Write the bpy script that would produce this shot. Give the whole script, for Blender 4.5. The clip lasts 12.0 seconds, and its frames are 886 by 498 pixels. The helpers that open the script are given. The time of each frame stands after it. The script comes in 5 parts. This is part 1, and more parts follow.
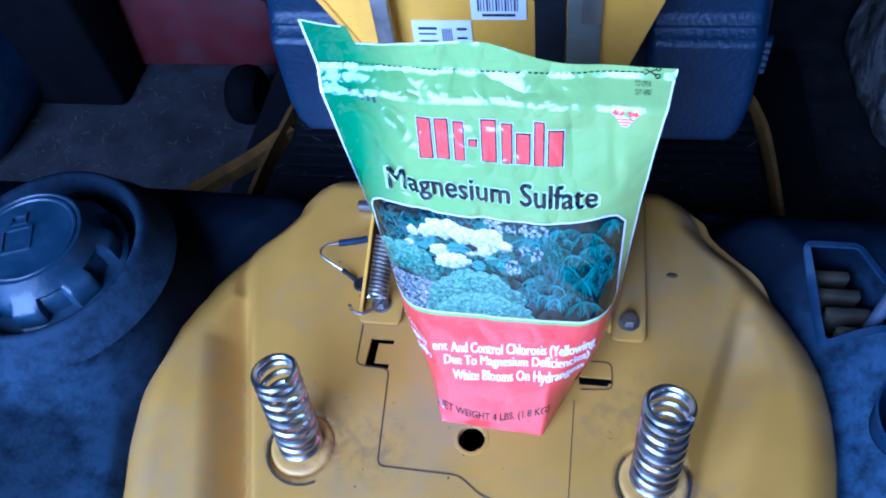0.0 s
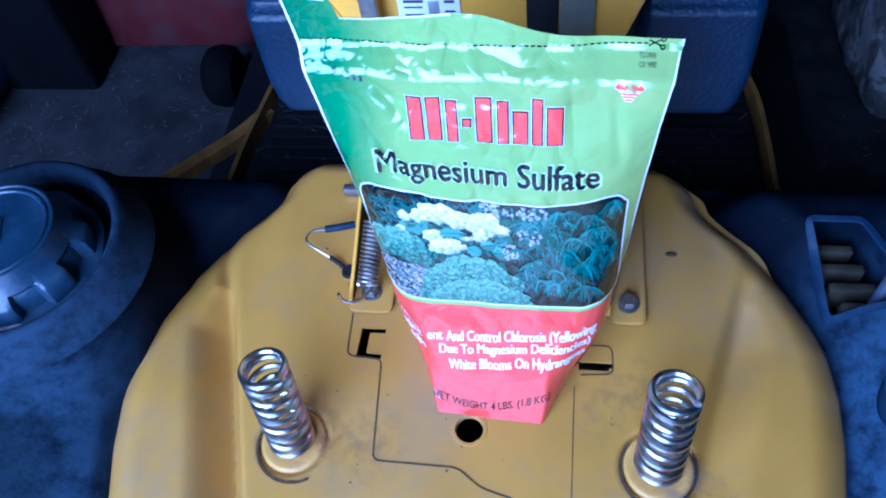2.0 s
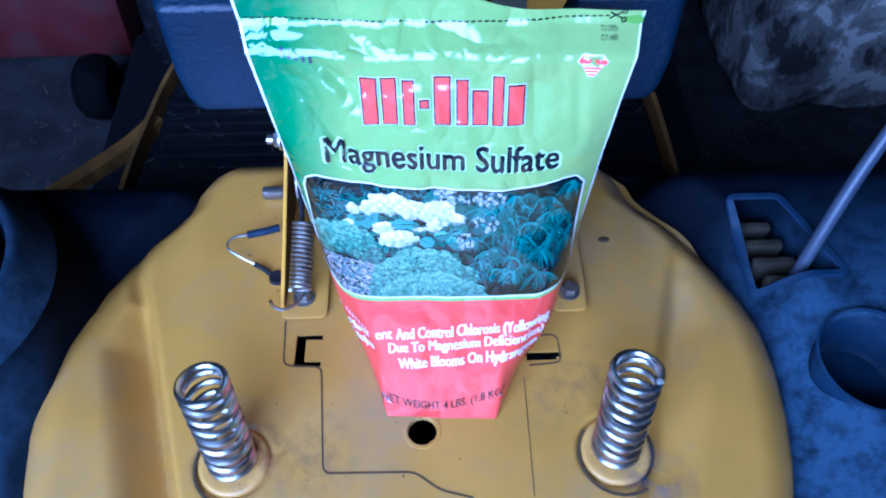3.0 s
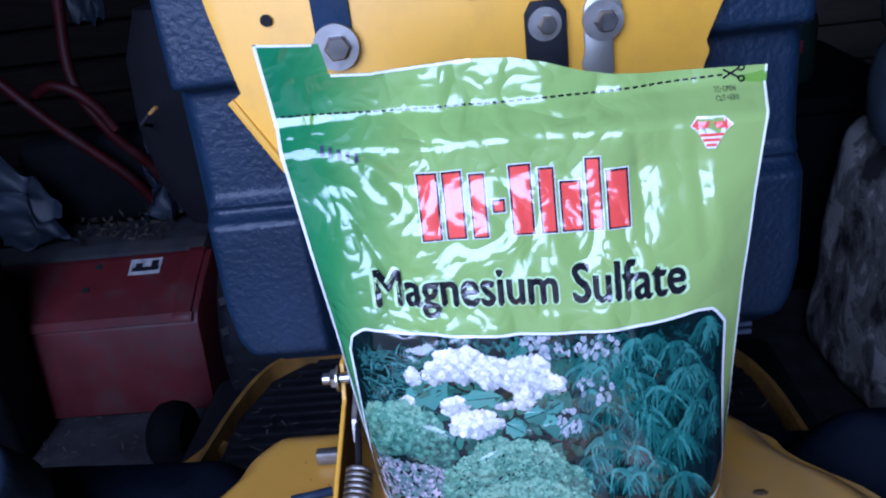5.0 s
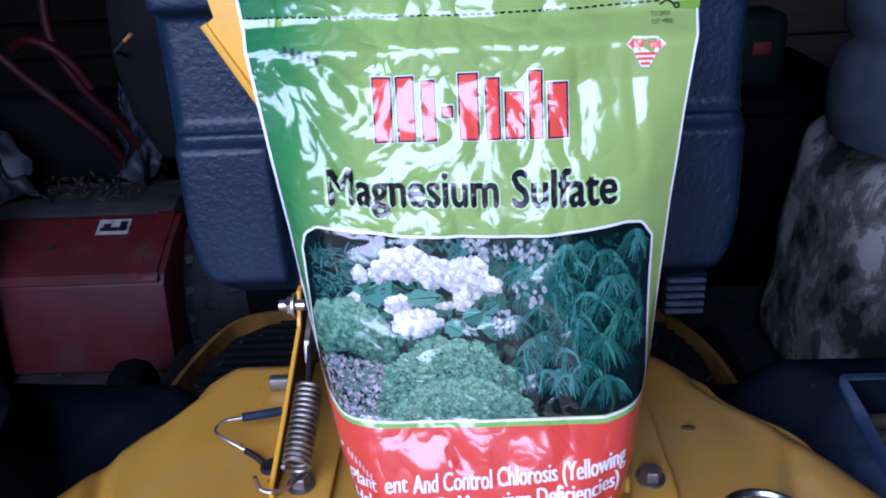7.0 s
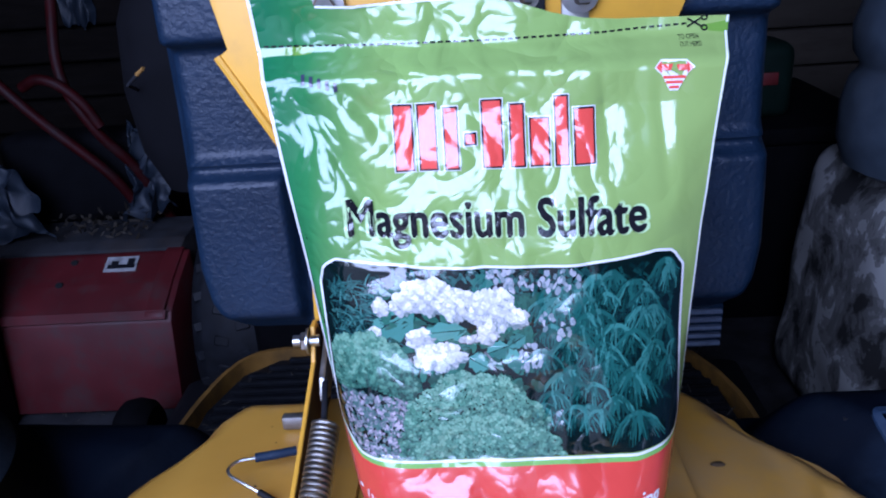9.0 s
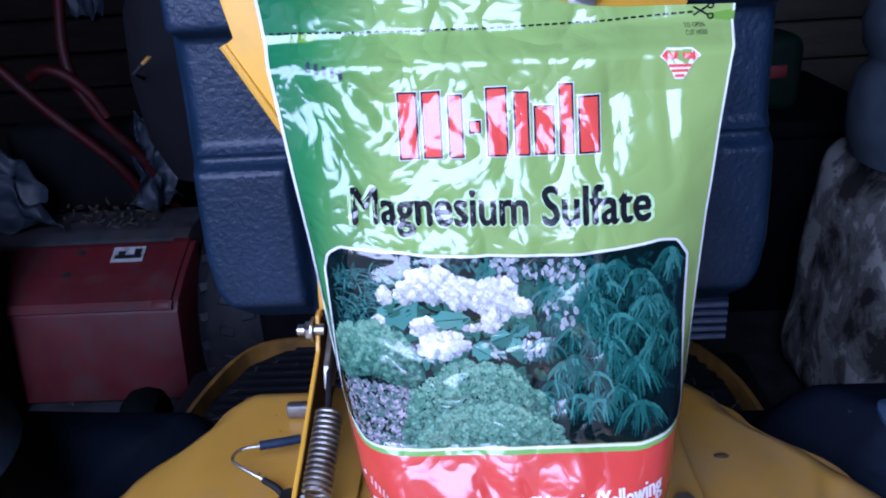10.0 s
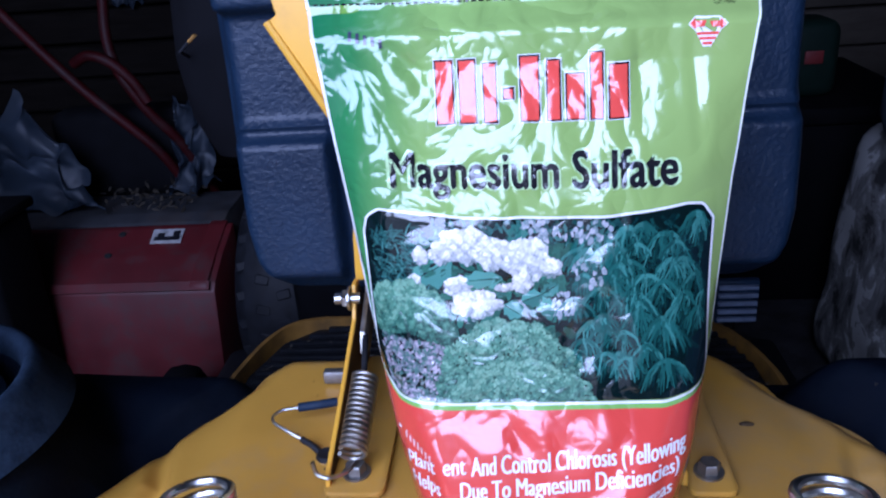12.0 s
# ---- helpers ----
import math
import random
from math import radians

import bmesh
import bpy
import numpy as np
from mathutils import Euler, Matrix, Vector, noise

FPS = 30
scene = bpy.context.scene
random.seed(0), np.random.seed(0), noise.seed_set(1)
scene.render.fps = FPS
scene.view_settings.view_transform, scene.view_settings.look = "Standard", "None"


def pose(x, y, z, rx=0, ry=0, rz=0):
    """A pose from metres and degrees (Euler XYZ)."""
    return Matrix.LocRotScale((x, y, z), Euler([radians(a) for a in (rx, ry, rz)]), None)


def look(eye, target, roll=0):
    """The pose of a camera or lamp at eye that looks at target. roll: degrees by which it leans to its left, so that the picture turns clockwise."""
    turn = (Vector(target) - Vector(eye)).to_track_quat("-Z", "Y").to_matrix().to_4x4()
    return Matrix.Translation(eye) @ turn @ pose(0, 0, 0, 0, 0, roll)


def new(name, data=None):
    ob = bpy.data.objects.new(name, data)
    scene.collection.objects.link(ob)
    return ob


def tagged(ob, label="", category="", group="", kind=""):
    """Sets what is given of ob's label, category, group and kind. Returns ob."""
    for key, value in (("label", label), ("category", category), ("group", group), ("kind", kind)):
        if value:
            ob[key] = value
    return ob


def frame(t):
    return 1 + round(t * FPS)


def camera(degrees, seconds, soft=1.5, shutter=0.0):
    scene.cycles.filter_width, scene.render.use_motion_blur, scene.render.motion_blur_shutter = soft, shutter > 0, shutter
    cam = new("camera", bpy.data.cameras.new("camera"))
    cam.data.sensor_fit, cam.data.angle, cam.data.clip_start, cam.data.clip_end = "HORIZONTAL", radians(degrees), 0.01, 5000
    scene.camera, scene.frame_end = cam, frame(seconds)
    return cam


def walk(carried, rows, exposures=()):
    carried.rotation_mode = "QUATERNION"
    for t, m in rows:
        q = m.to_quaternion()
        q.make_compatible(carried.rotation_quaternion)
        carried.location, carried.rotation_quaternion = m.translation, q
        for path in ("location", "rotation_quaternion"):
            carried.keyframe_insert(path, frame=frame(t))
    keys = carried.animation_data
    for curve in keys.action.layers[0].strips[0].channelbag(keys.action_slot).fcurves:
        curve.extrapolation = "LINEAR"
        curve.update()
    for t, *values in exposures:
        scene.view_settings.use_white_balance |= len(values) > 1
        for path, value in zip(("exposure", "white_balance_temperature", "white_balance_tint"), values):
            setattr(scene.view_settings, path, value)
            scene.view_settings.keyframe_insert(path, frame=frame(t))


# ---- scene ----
cam = camera(59.3, 12.0, soft=2.0, shutter=0.5)
PATH = [
    (0, (0.074, 0.019, 1.084), (-0.265, 1.155, -0.526), -10.4),
    (0.5, (0.077, 0.023, 1.084), (-0.263, 1.163, -0.523), -10.9),
    (1, (0.077, 0.026, 1.078), (-0.262, 1.151, -0.541), -11.4),
    (1.5, (0.073, 0.037, 1.072), (-0.252, 1.165, -0.547), -11.3),
    (2, (0.063, 0.037, 1.067), (-0.232, 1.132, -0.581), -10.6),
    (2.5, (0.043, 0.037, 1.07), (-0.067, 1.149, -0.589), -4.4),
    (2.7, (0.025, 0.039, 1.067), (0.034, 1.127, -0.611), -0.2),
    (4.5, (-0.003, -0.006, 0.866), (-0.048, 1.75, -0.091), -5.1),
    (5, (0.01, 0.034, 0.872), (-0.146, 1.834, 0.014), -7.3),
    (5.5, (0.02, 0.033, 0.862), (-0.082, 1.845, 0.023), -4.9),
    (6, (0.03, 0.018, 0.856), (-0.053, 1.836, 0.028), -4.4),
    (6.5, (0.026, -0.002, 0.843), (-0.091, 1.8, -0.015), -3.8),
    (7, (0.021, -0.005, 0.841), (-0.069, 1.797, -0.023), -3.3),
    (8.8, (0.01, 0.005, 0.832), (-0.095, 1.833, 0.029), -4.0),
    (9, (0.012, 0.005, 0.835), (-0.087, 1.843, 0.053), -4.0),
    (9.5, (0.014, 0.002, 0.833), (-0.103, 1.835, 0.04), -4.0),
    (10, (0.013, 0.004, 0.833), (-0.103, 1.834, 0.036), -3.9),
    (10.5, (0.016, 0.001, 0.832), (-0.108, 1.833, 0.038), -3.9),
    (11, (0.015, 0.003, 0.83), (-0.112, 1.828, 0.022), -3.9),
    (11.5, (0.014, -0.002, 0.831), (-0.133, 1.827, 0.036), -4.3),
    (12, (0.012, -0.017, 0.827), (-0.183, 1.8, 0.015), -4.4),
]
EXPOSURES = [(0.0, 1.0, 4040, 29), (2.7, 1.0, 4040, 29), (4.4, 0.66, 4400, 32), (5.2, 0.40, 5150, 36), (5.9, 0.40, 5600, 38), (6.6, 0.40, 5520, 38), (7.4, 0.44, 5320, 37), (9.0, 0.46, 5100, 37), (12.0, 0.47, 5140, 37)]
walk(cam, [(t, look(eye, target, roll)) for t, eye, target, roll in PATH], EXPOSURES)

# ---- light ----
world = bpy.data.worlds.new("world")
scene.world = world
world.use_nodes = True
wn = world.node_tree
sky = wn.nodes.new("ShaderNodeTexSky")
sky.sky_type, sky.sun_disc, sky.sun_elevation, sky.sun_rotation = "NISHITA", False, radians(48), radians(72)
wn.links.new(sky.outputs[0], wn.nodes["Background"].inputs[0])
wn.nodes["Background"].inputs[1].default_value = 0.1
sun = new("sun", bpy.data.lights.new("sun", "SUN"))
sun.data.energy, sun.data.angle, sun.data.color = 2.0, radians(0.5), (1.0, 0.95, 0.88)
sun.matrix_world = look((6.0, 2.0, 7.0), (0, 0, 0))
# daylight that enters by the open shed door behind the camera
door_light = new("door_light", bpy.data.lights.new("door_light", "AREA"))
door_light.data.shape, door_light.data.size, door_light.data.size_y = "RECTANGLE", 1.35, 1.32
door_light.data.energy, door_light.data.color = 35.0, (0.76, 0.89, 1.0)
door_light.matrix_world = look((-0.55, -0.8, 1.42), (-0.18, 0.5, 1.06))


# ---- materials ----
def mat(name, color, rough=0.5, metal=0.0, vary=0.25, scale=30.0, bump=0.1, bump_scale=200.0, dirt=None, dirt_amount=0.4,
        dirt_scale=9.0, coat=0.0, spec=0.5, stretch=(1, 1, 1)):
    """A painted or moulded surface: colour that varies at two scales, dirt in patches, fine relief."""
    m = bpy.data.materials.new(name)
    m.use_nodes = True
    n, l = m.node_tree.nodes, m.node_tree.links
    b = n["Principled BSDF"]
    tc = n.new("ShaderNodeTexCoord")
    mp = n.new("ShaderNodeMapping")
    mp.inputs["Scale"].default_value = stretch
    l.new(tc.outputs["Object"], mp.inputs[0])
    n1 = n.new("ShaderNodeTexNoise")
    n1.inputs["Scale"].default_value, n1.inputs["Detail"].default_value = scale, 8
    l.new(mp.outputs[0], n1.inputs["Vector"])
    r1 = n.new("ShaderNodeMapRange")
    r1.inputs[1].default_value, r1.inputs[2].default_value = 0.3, 0.7
    r1.inputs[3].default_value, r1.inputs[4].default_value = 1 - vary, 1 + vary
    l.new(n1.outputs[0], r1.inputs[0])
    mul = n.new("ShaderNodeMix")
    mul.data_type, mul.blend_type = "RGBA", "MULTIPLY"
    mul.inputs[0].default_value = 1.0
    mul.inputs[6].default_value = (*color, 1)
    l.new(r1.outputs[0], mul.inputs[7])
    last = mul.outputs[2]
    rr = n.new("ShaderNodeMapRange")
    rr.inputs[3].default_value, rr.inputs[4].default_value = max(0.02, rough - 0.08), min(1, rough + 0.1)
    l.new(n1.outputs[0], rr.inputs[0])
    l.new(rr.outputs[0], b.inputs["Roughness"])
    if dirt:
        n2 = n.new("ShaderNodeTexNoise")
        n2.inputs["Scale"].default_value, n2.inputs["Detail"].default_value, n2.inputs["Roughness"].default_value = dirt_scale, 10, 0.7
        l.new(mp.outputs[0], n2.inputs["Vector"])
        r2 = n.new("ShaderNodeMapRange")
        r2.inputs[1].default_value, r2.inputs[2].default_value = 0.48, 0.72
        r2.inputs[4].default_value = dirt_amount
        l.new(n2.outputs[0], r2.inputs[0])
        mix = n.new("ShaderNodeMix")
        mix.data_type = "RGBA"
        mix.inputs[7].default_value = (*dirt, 1)
        l.new(r2.outputs[0], mix.inputs[0])
        l.new(last, mix.inputs[6])
        last = mix.outputs[2]
    l.new(last, b.inputs["Base Color"])
    b.inputs["Metallic"].default_value = metal
    b.inputs["Coat Weight"].default_value = coat
    b.inputs["Specular IOR Level"].default_value = spec
    if bump:
        n3 = n.new("ShaderNodeTexNoise")
        n3.inputs["Scale"].default_value, n3.inputs["Detail"].default_value = bump_scale, 4
        l.new(mp.outputs[0], n3.inputs["Vector"])
        bp = n.new("ShaderNodeBump")
        bp.inputs["Strength"].default_value, bp.inputs["Distance"].default_value = bump, 0.0012
        l.new(n3.outputs[0], bp.inputs["Height"])
        l.new(bp.outputs[0], b.inputs["Normal"])
    return m


def foil(name, color, vary=0.06, rough=0.11, facets=1.0):
    """Printed plastic film of the pouch: glossy, with small creases."""
    m = mat(name, color, rough, vary=vary, scale=40, bump=0, spec=1.0)
    n, l = m.node_tree.nodes, m.node_tree.links
    b = n["Principled BSDF"]
    tc = n["Texture Coordinate"]
    warp = n.new("ShaderNodeTexNoise")
    warp.inputs["Scale"].default_value, warp.inputs["Detail"].default_value = 22, 2
    l.new(tc.outputs["Object"], warp.inputs["Vector"])
    bent = n.new("ShaderNodeVectorMath")
    bent.operation = "MULTIPLY_ADD"
    bent.inputs[1].default_value = (0.022, 0.022, 0.022)
    l.new(warp.outputs["Color"], bent.inputs[0])
    l.new(tc.outputs["Object"], bent.inputs[2])
    total = None
    # sharp folds at four sizes: long ones that run upright, then finer crumples
    for scale, tall, height in ((13, 0.55, 0.011), (30, 0.5, 0.0058), (62, 0.8, 0.0036), (150, 1.0, 0.0008)):
        mp = n.new("ShaderNodeMapping")
        mp.inputs["Scale"].default_value = (1, 1, tall)
        l.new(bent.outputs[0], mp.inputs[0])
        no = n.new("ShaderNodeTexNoise")
        no.inputs["Scale"].default_value, no.inputs["Detail"].default_value = scale, 0.0
        l.new(mp.outputs[0], no.inputs["Vector"])
        sub = n.new("ShaderNodeMath")
        sub.operation, sub.inputs[1].default_value = "SUBTRACT", 0.5
        l.new(no.outputs[0], sub.inputs[0])
        fold = n.new("ShaderNodeMath")
        fold.operation = "ABSOLUTE"
        l.new(sub.outputs[0], fold.inputs[0])
        acc = n.new("ShaderNodeMath")
        acc.operation, acc.inputs[1].default_value = "MULTIPLY_ADD", height * facets
        l.new(fold.outputs[0], acc.inputs[0])
        if total:
            l.new(total.outputs[0], acc.inputs[2])
        else:
            acc.inputs[2].default_value = 0.0
        total = acc
    # the film is tauter towards one side seam
    sep0 = n.new("ShaderNodeSeparateXYZ")
    l.new(tc.outputs["Object"], sep0.inputs[0])
    taut = n.new("ShaderNodeMapRange")
    taut.inputs[1].default_value, taut.inputs[2].default_value, taut.inputs[3].default_value, taut.inputs[4].default_value = 0.03, 0.065, 1.0, 0.3
    l.new(sep0.outputs["X"], taut.inputs[0])
    bp2 = n.new("ShaderNodeBump")
    bp2.inputs["Distance"].default_value = 1.0
    l.new(total.outputs[0], bp2.inputs["Height"])
    l.new(taut.outputs[0], bp2.inputs["Strength"])
    l.new(bp2.outputs[0], b.inputs["Normal"])
    return m


YELLOW = mat("yellow_paint", (0.47, 0.245, 0.032), 0.33, vary=0.08, scale=14, bump=0.05, bump_scale=300, dirt=(0.29, 0.23, 0.15), dirt_amount=0.6, dirt_scale=6)
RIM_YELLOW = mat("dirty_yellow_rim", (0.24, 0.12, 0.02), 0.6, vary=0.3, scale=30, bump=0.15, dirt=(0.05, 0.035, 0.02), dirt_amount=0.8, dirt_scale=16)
YELLOW_SEAT = mat("yellow_paint_seat", (0.74, 0.38, 0.03), 0.38, vary=0.06, scale=14, bump=0.04, dirt=(0.3, 0.16, 0.05), dirt_amount=0.25, dirt_scale=18)
PLASTIC = mat("blue_black_plastic", (0.011, 0.025, 0.052), 0.55, spec=0.2, vary=0.35, scale=14, bump=0.3, bump_scale=260, dirt=(0.06, 0.08, 0.10), dirt_amount=0.42, dirt_scale=24)
SEAT_PLASTIC = mat("grained_seat_plastic", (0.006, 0.0165, 0.036), 0.42, spec=0.35, vary=0.2, scale=18, bump=0.8, bump_scale=260, dirt=(0.026, 0.046, 0.078), dirt_amount=0.25, dirt_scale=12)
# base darkened to carry the unlit far part of the fenders
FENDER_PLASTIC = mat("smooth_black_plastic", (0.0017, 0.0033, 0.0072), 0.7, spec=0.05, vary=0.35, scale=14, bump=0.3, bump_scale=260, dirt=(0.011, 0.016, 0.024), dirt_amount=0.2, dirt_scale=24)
CAP_PLASTIC = mat("worn_cap_plastic", (0.014, 0.032, 0.058), 0.36, spec=0.5, vary=0.3, scale=30, bump=0.25, bump_scale=260, dirt=(0.07, 0.09, 0.11), dirt_amount=0.4, dirt_scale=30)
BROWN_FILM = mat("dark_brown_film", (0.10, 0.042, 0.012), 0.6, spec=0.25, vary=0.4, scale=40, bump=0.15, dirt=(0.03, 0.02, 0.012), dirt_amount=0.7, dirt_scale=30)
BLACK = mat("black_rubber", (0.008, 0.009, 0.012), 0.6, spec=0.2, vary=0.4, scale=60, bump=0.2, bump_scale=150, dirt=(0.03, 0.028, 0.025), dirt_amount=0.35)
# near black: paints the shade inside slot and holes; also dark spots
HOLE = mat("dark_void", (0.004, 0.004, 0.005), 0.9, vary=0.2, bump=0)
DULL_STEEL = mat("dull_spring_steel", (0.42, 0.40, 0.36), 0.4, metal=1.0, vary=0.25, scale=90, bump=0.05, dirt=(0.15, 0.1, 0.06), dirt_amount=0.4, dirt_scale=50)
STEEL = mat("zinc_spring_steel", (0.52, 0.53, 0.51), 0.3, metal=1.0, vary=0.2, scale=90, bump=0.05, dirt=(0.25, 0.16, 0.09), dirt_amount=0.3, dirt_scale=40)
BOLT = mat("grey_steel", (0.3, 0.29, 0.27), 0.42, metal=0.9, vary=0.25, scale=120, bump=0.1, dirt=(0.12, 0.08, 0.05), dirt_amount=0.5, dirt_scale=60)
RED = mat("dusty_red_paint", (0.078, 0.005, 0.007), 0.55, vary=0.3, scale=9, bump=0.15, bump_scale=90, dirt=(0.045, 0.032, 0.03), dirt_amount=0.75, dirt_scale=17)
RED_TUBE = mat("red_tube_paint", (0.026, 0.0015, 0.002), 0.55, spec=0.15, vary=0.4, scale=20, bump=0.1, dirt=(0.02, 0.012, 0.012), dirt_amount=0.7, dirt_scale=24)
DUST = mat("dusty_grey_metal", (0.026, 0.027, 0.031), 0.8, spec=0.2, vary=0.35, scale=25, bump=0.3, dirt=(0.05, 0.035, 0.025), dirt_amount=0.6)
# the next three bases are darkened to carry the dimness of the shed
CRATE = mat("dim_black_plastic", (0.003, 0.003, 0.004), 0.8, spec=0.08, vary=0.3, bump=0.1)
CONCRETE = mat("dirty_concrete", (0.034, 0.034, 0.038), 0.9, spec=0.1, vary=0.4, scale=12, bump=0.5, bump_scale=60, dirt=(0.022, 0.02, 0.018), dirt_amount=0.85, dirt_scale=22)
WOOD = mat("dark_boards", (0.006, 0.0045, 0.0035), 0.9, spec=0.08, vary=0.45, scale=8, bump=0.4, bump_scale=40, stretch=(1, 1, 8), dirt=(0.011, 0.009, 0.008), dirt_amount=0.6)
TARP = mat("pale_blue_plastic_sheet", (0.027, 0.039, 0.058), 0.5, vary=0.25, scale=14, bump=0.5, bump_scale=30)
WHITE_PAPER = mat("white_label_paper", (0.72, 0.73, 0.74), 0.55, vary=0.05, bump=0.03)
INK = mat("black_ink", (0.012, 0.012, 0.016), 0.3, vary=0.1, bump=0)
LABEL_GREY = mat("pale_ridge_plastic", (0.16, 0.2, 0.28), 0.5, vary=0.25, scale=60, bump=0.1)
LEVER = mat("grey_lever_paint", (0.045, 0.055, 0.08), 0.4, vary=0.2, bump=0.1)
GREEN_BOX = mat("dark_green_plastic", (0.003, 0.012, 0.008), 0.6, spec=0.2, vary=0.2, bump=0.1)


# ---- building helpers ----
def finish(bm, name, material, smooth=40):
    me = bpy.data.meshes.new(name)
    bmesh.ops.recalc_face_normals(bm, faces=bm.faces)
    bm.to_mesh(me)
    bm.free()
    for p in me.polygons:
        p.use_smooth = smooth > 0
    if 0 < smooth < 180:
        me.set_sharp_from_angle(angle=radians(smooth))
    me.materials.append(material)
    return me


def part(name, bm, material, parent=None, label="", smooth=40):
    """Links a bmesh as one mesh object, under a thing or a part."""
    ob = new(name, finish(bm, name, material, smooth))
    if parent:
        ob.parent = parent
    if label:
        ob["label"] = label
    return ob


def thing(name, label, category, at=(0, 0, 0), group="", kind=""):
    ob = new(name)
    ob.location = at
    ob.empty_display_size = 0.05
    bpy.context.view_layer.update()
    return tagged(ob, label, category, group, kind)


def merge(bm, other):
    me = bpy.data.meshes.new("tmp")
    other.to_mesh(me)
    other.free()
    bm.from_mesh(me)
    bpy.data.meshes.remove(me)
    return bm


def box(x0, x1, y0, y1, z0, z1, bevel=0.0, seg=2, m=None):
    bm = bmesh.new()
    bmesh.ops.create_cube(bm, size=1)
    for v in bm.verts:
        v.co = Vector(((x0 + x1) / 2 + v.co.x * (x1 - x0), (y0 + y1) / 2 + v.co.y * (y1 - y0), (z0 + z1) / 2 + v.co.z * (z1 - z0)))
    if bevel:
        bmesh.ops.bevel(bm, geom=bm.edges[:], offset=bevel, segments=seg, profile=0.5, affect="EDGES")
    if m:
        bm.transform(m)
    return bm


def tube(points, r, n=10, closed_ends=True, radii=None):
    """A round bar along a line of points."""
    bm = bmesh.new()
    pts = [Vector(p) for p in points]
    rings = []
    up = None
    for i, p in enumerate(pts):
        d = (pts[min(i + 1, len(pts) - 1)] - pts[max(i - 1, 0)]).normalized()
        if up is None:
            up = Vector((0, 0, 1)) if abs(d.z) < 0.9 else Vector((1, 0, 0))
        side = d.cross(up).normalized()
        up = side.cross(d).normalized()
        rad = radii[i] if radii else r
        rings.append([bm.verts.new(p + side * math.cos(a) * rad + up * math.sin(a) * rad) for a in [2 * math.pi * k / n for k in range(n)]])
    for a, b in zip(rings, rings[1:]):
        for k in range(n):
            bm.faces.new((a[k], a[(k + 1) % n], b[(k + 1) % n], b[k]))
    if closed_ends:
        bm.faces.new(rings[0])
        bm.faces.new(rings[-1][::-1])
    return bm


def smooth_line(points, steps=8):
    """Points of a soft curve through the given ones."""
    p = [Vector(q) for q in points]
    p = [p[0] * 2 - p[1]] + p + [p[-1] * 2 - p[-2]]
    out = []
    for i in range(1, len(p) - 2):
        for k in range(steps):
            t = k / steps
            out.append(0.5 * (2 * p[i] + (p[i + 1] - p[i - 1]) * t + (2 * p[i - 1] - 5 * p[i] + 4 * p[i + 1] - p[i + 2]) * t * t
                              + (3 * p[i] - p[i - 1] - 3 * p[i + 1] + p[i + 2]) * t ** 3))
    return out + [p[-2]]


def lathe(profile, n=40, center=(0, 0, 0), wobble=None, caps=True):
    """Turns (radius, height) pairs round the z axis; wobble(angle, i) scales the radius."""
    bm = bmesh.new()
    rings = []
    for i, (r, z) in enumerate(profile):
        ring = []
        for k in range(n):
            a = 2 * math.pi * k / n
            rr = r * (wobble(a, i) if wobble else 1)
            ring.append(bm.verts.new((center[0] + rr * math.cos(a), center[1] + rr * math.sin(a), center[2] + z)))
        rings.append(ring)
    for a, b in zip(rings, rings[1:]):
        for k in range(n):
            bm.faces.new((a[k], a[(k + 1) % n], b[(k + 1) % n], b[k]))
    for ring, r in ((rings[0], profile[0][0]), (rings[-1], profile[-1][0])):
        if caps and r > 1e-5:
            bm.faces.new(ring)
    bmesh.ops.remove_doubles(bm, verts=bm.verts, dist=1e-6)
    return bm


def plate(outline, depth, axis="y", at=0.0, bevel=0.0):
    """A flat plate with the given outline, depth thick: axis y: points are (x, z), front at `at`, going back; axis z: points (x, y), top at `at`, going down;
    axis x: points (y, z), from `at` to at + depth."""
    bm = bmesh.new()
    if axis == "y":
        vs = [bm.verts.new((a, at, b)) for a, b in outline]
        move = Vector((0, depth, 0))
    elif axis == "z":
        vs = [bm.verts.new((a, b, at)) for a, b in outline]
        move = Vector((0, 0, -depth))
    else:
        vs = [bm.verts.new((at, a, b)) for a, b in outline]
        move = Vector((depth, 0, 0))
    f = bm.faces.new(vs)
    g = bmesh.ops.extrude_face_region(bm, geom=[f])
    bmesh.ops.translate(bm, verts=[v for v in g["geom"] if isinstance(v, bmesh.types.BMVert)], vec=move)
    if bevel:
        bmesh.ops.bevel(bm, geom=bm.edges[:], offset=bevel, segments=2, profile=0.5, affect="EDGES")
    return bm


def interp(x, table):
    return float(np.interp(x, [a for a, b in table], [b for a, b in table]))


def step(a, b, x):
    t = min(1, max(0, (x - a) / (b - a)))
    return t * t * (3 - 2 * t)


def sheet(nx, ny, fn):
    """A grid of points fn(u, v), u and v from 0 to 1; None leaves a gap."""
    bm = bmesh.new()
    g = [[None] * (ny + 1) for _ in range(nx + 1)]
    for i in range(nx + 1):
        for j in range(ny + 1):
            p = fn(i / nx, j / ny)
            g[i][j] = bm.verts.new(p) if p is not None else None
    for i in range(nx):
        for j in range(ny):
            q = (g[i][j], g[i + 1][j], g[i + 1][j + 1], g[i][j + 1])
            if all(q):
                bm.faces.new(q)
    return bm


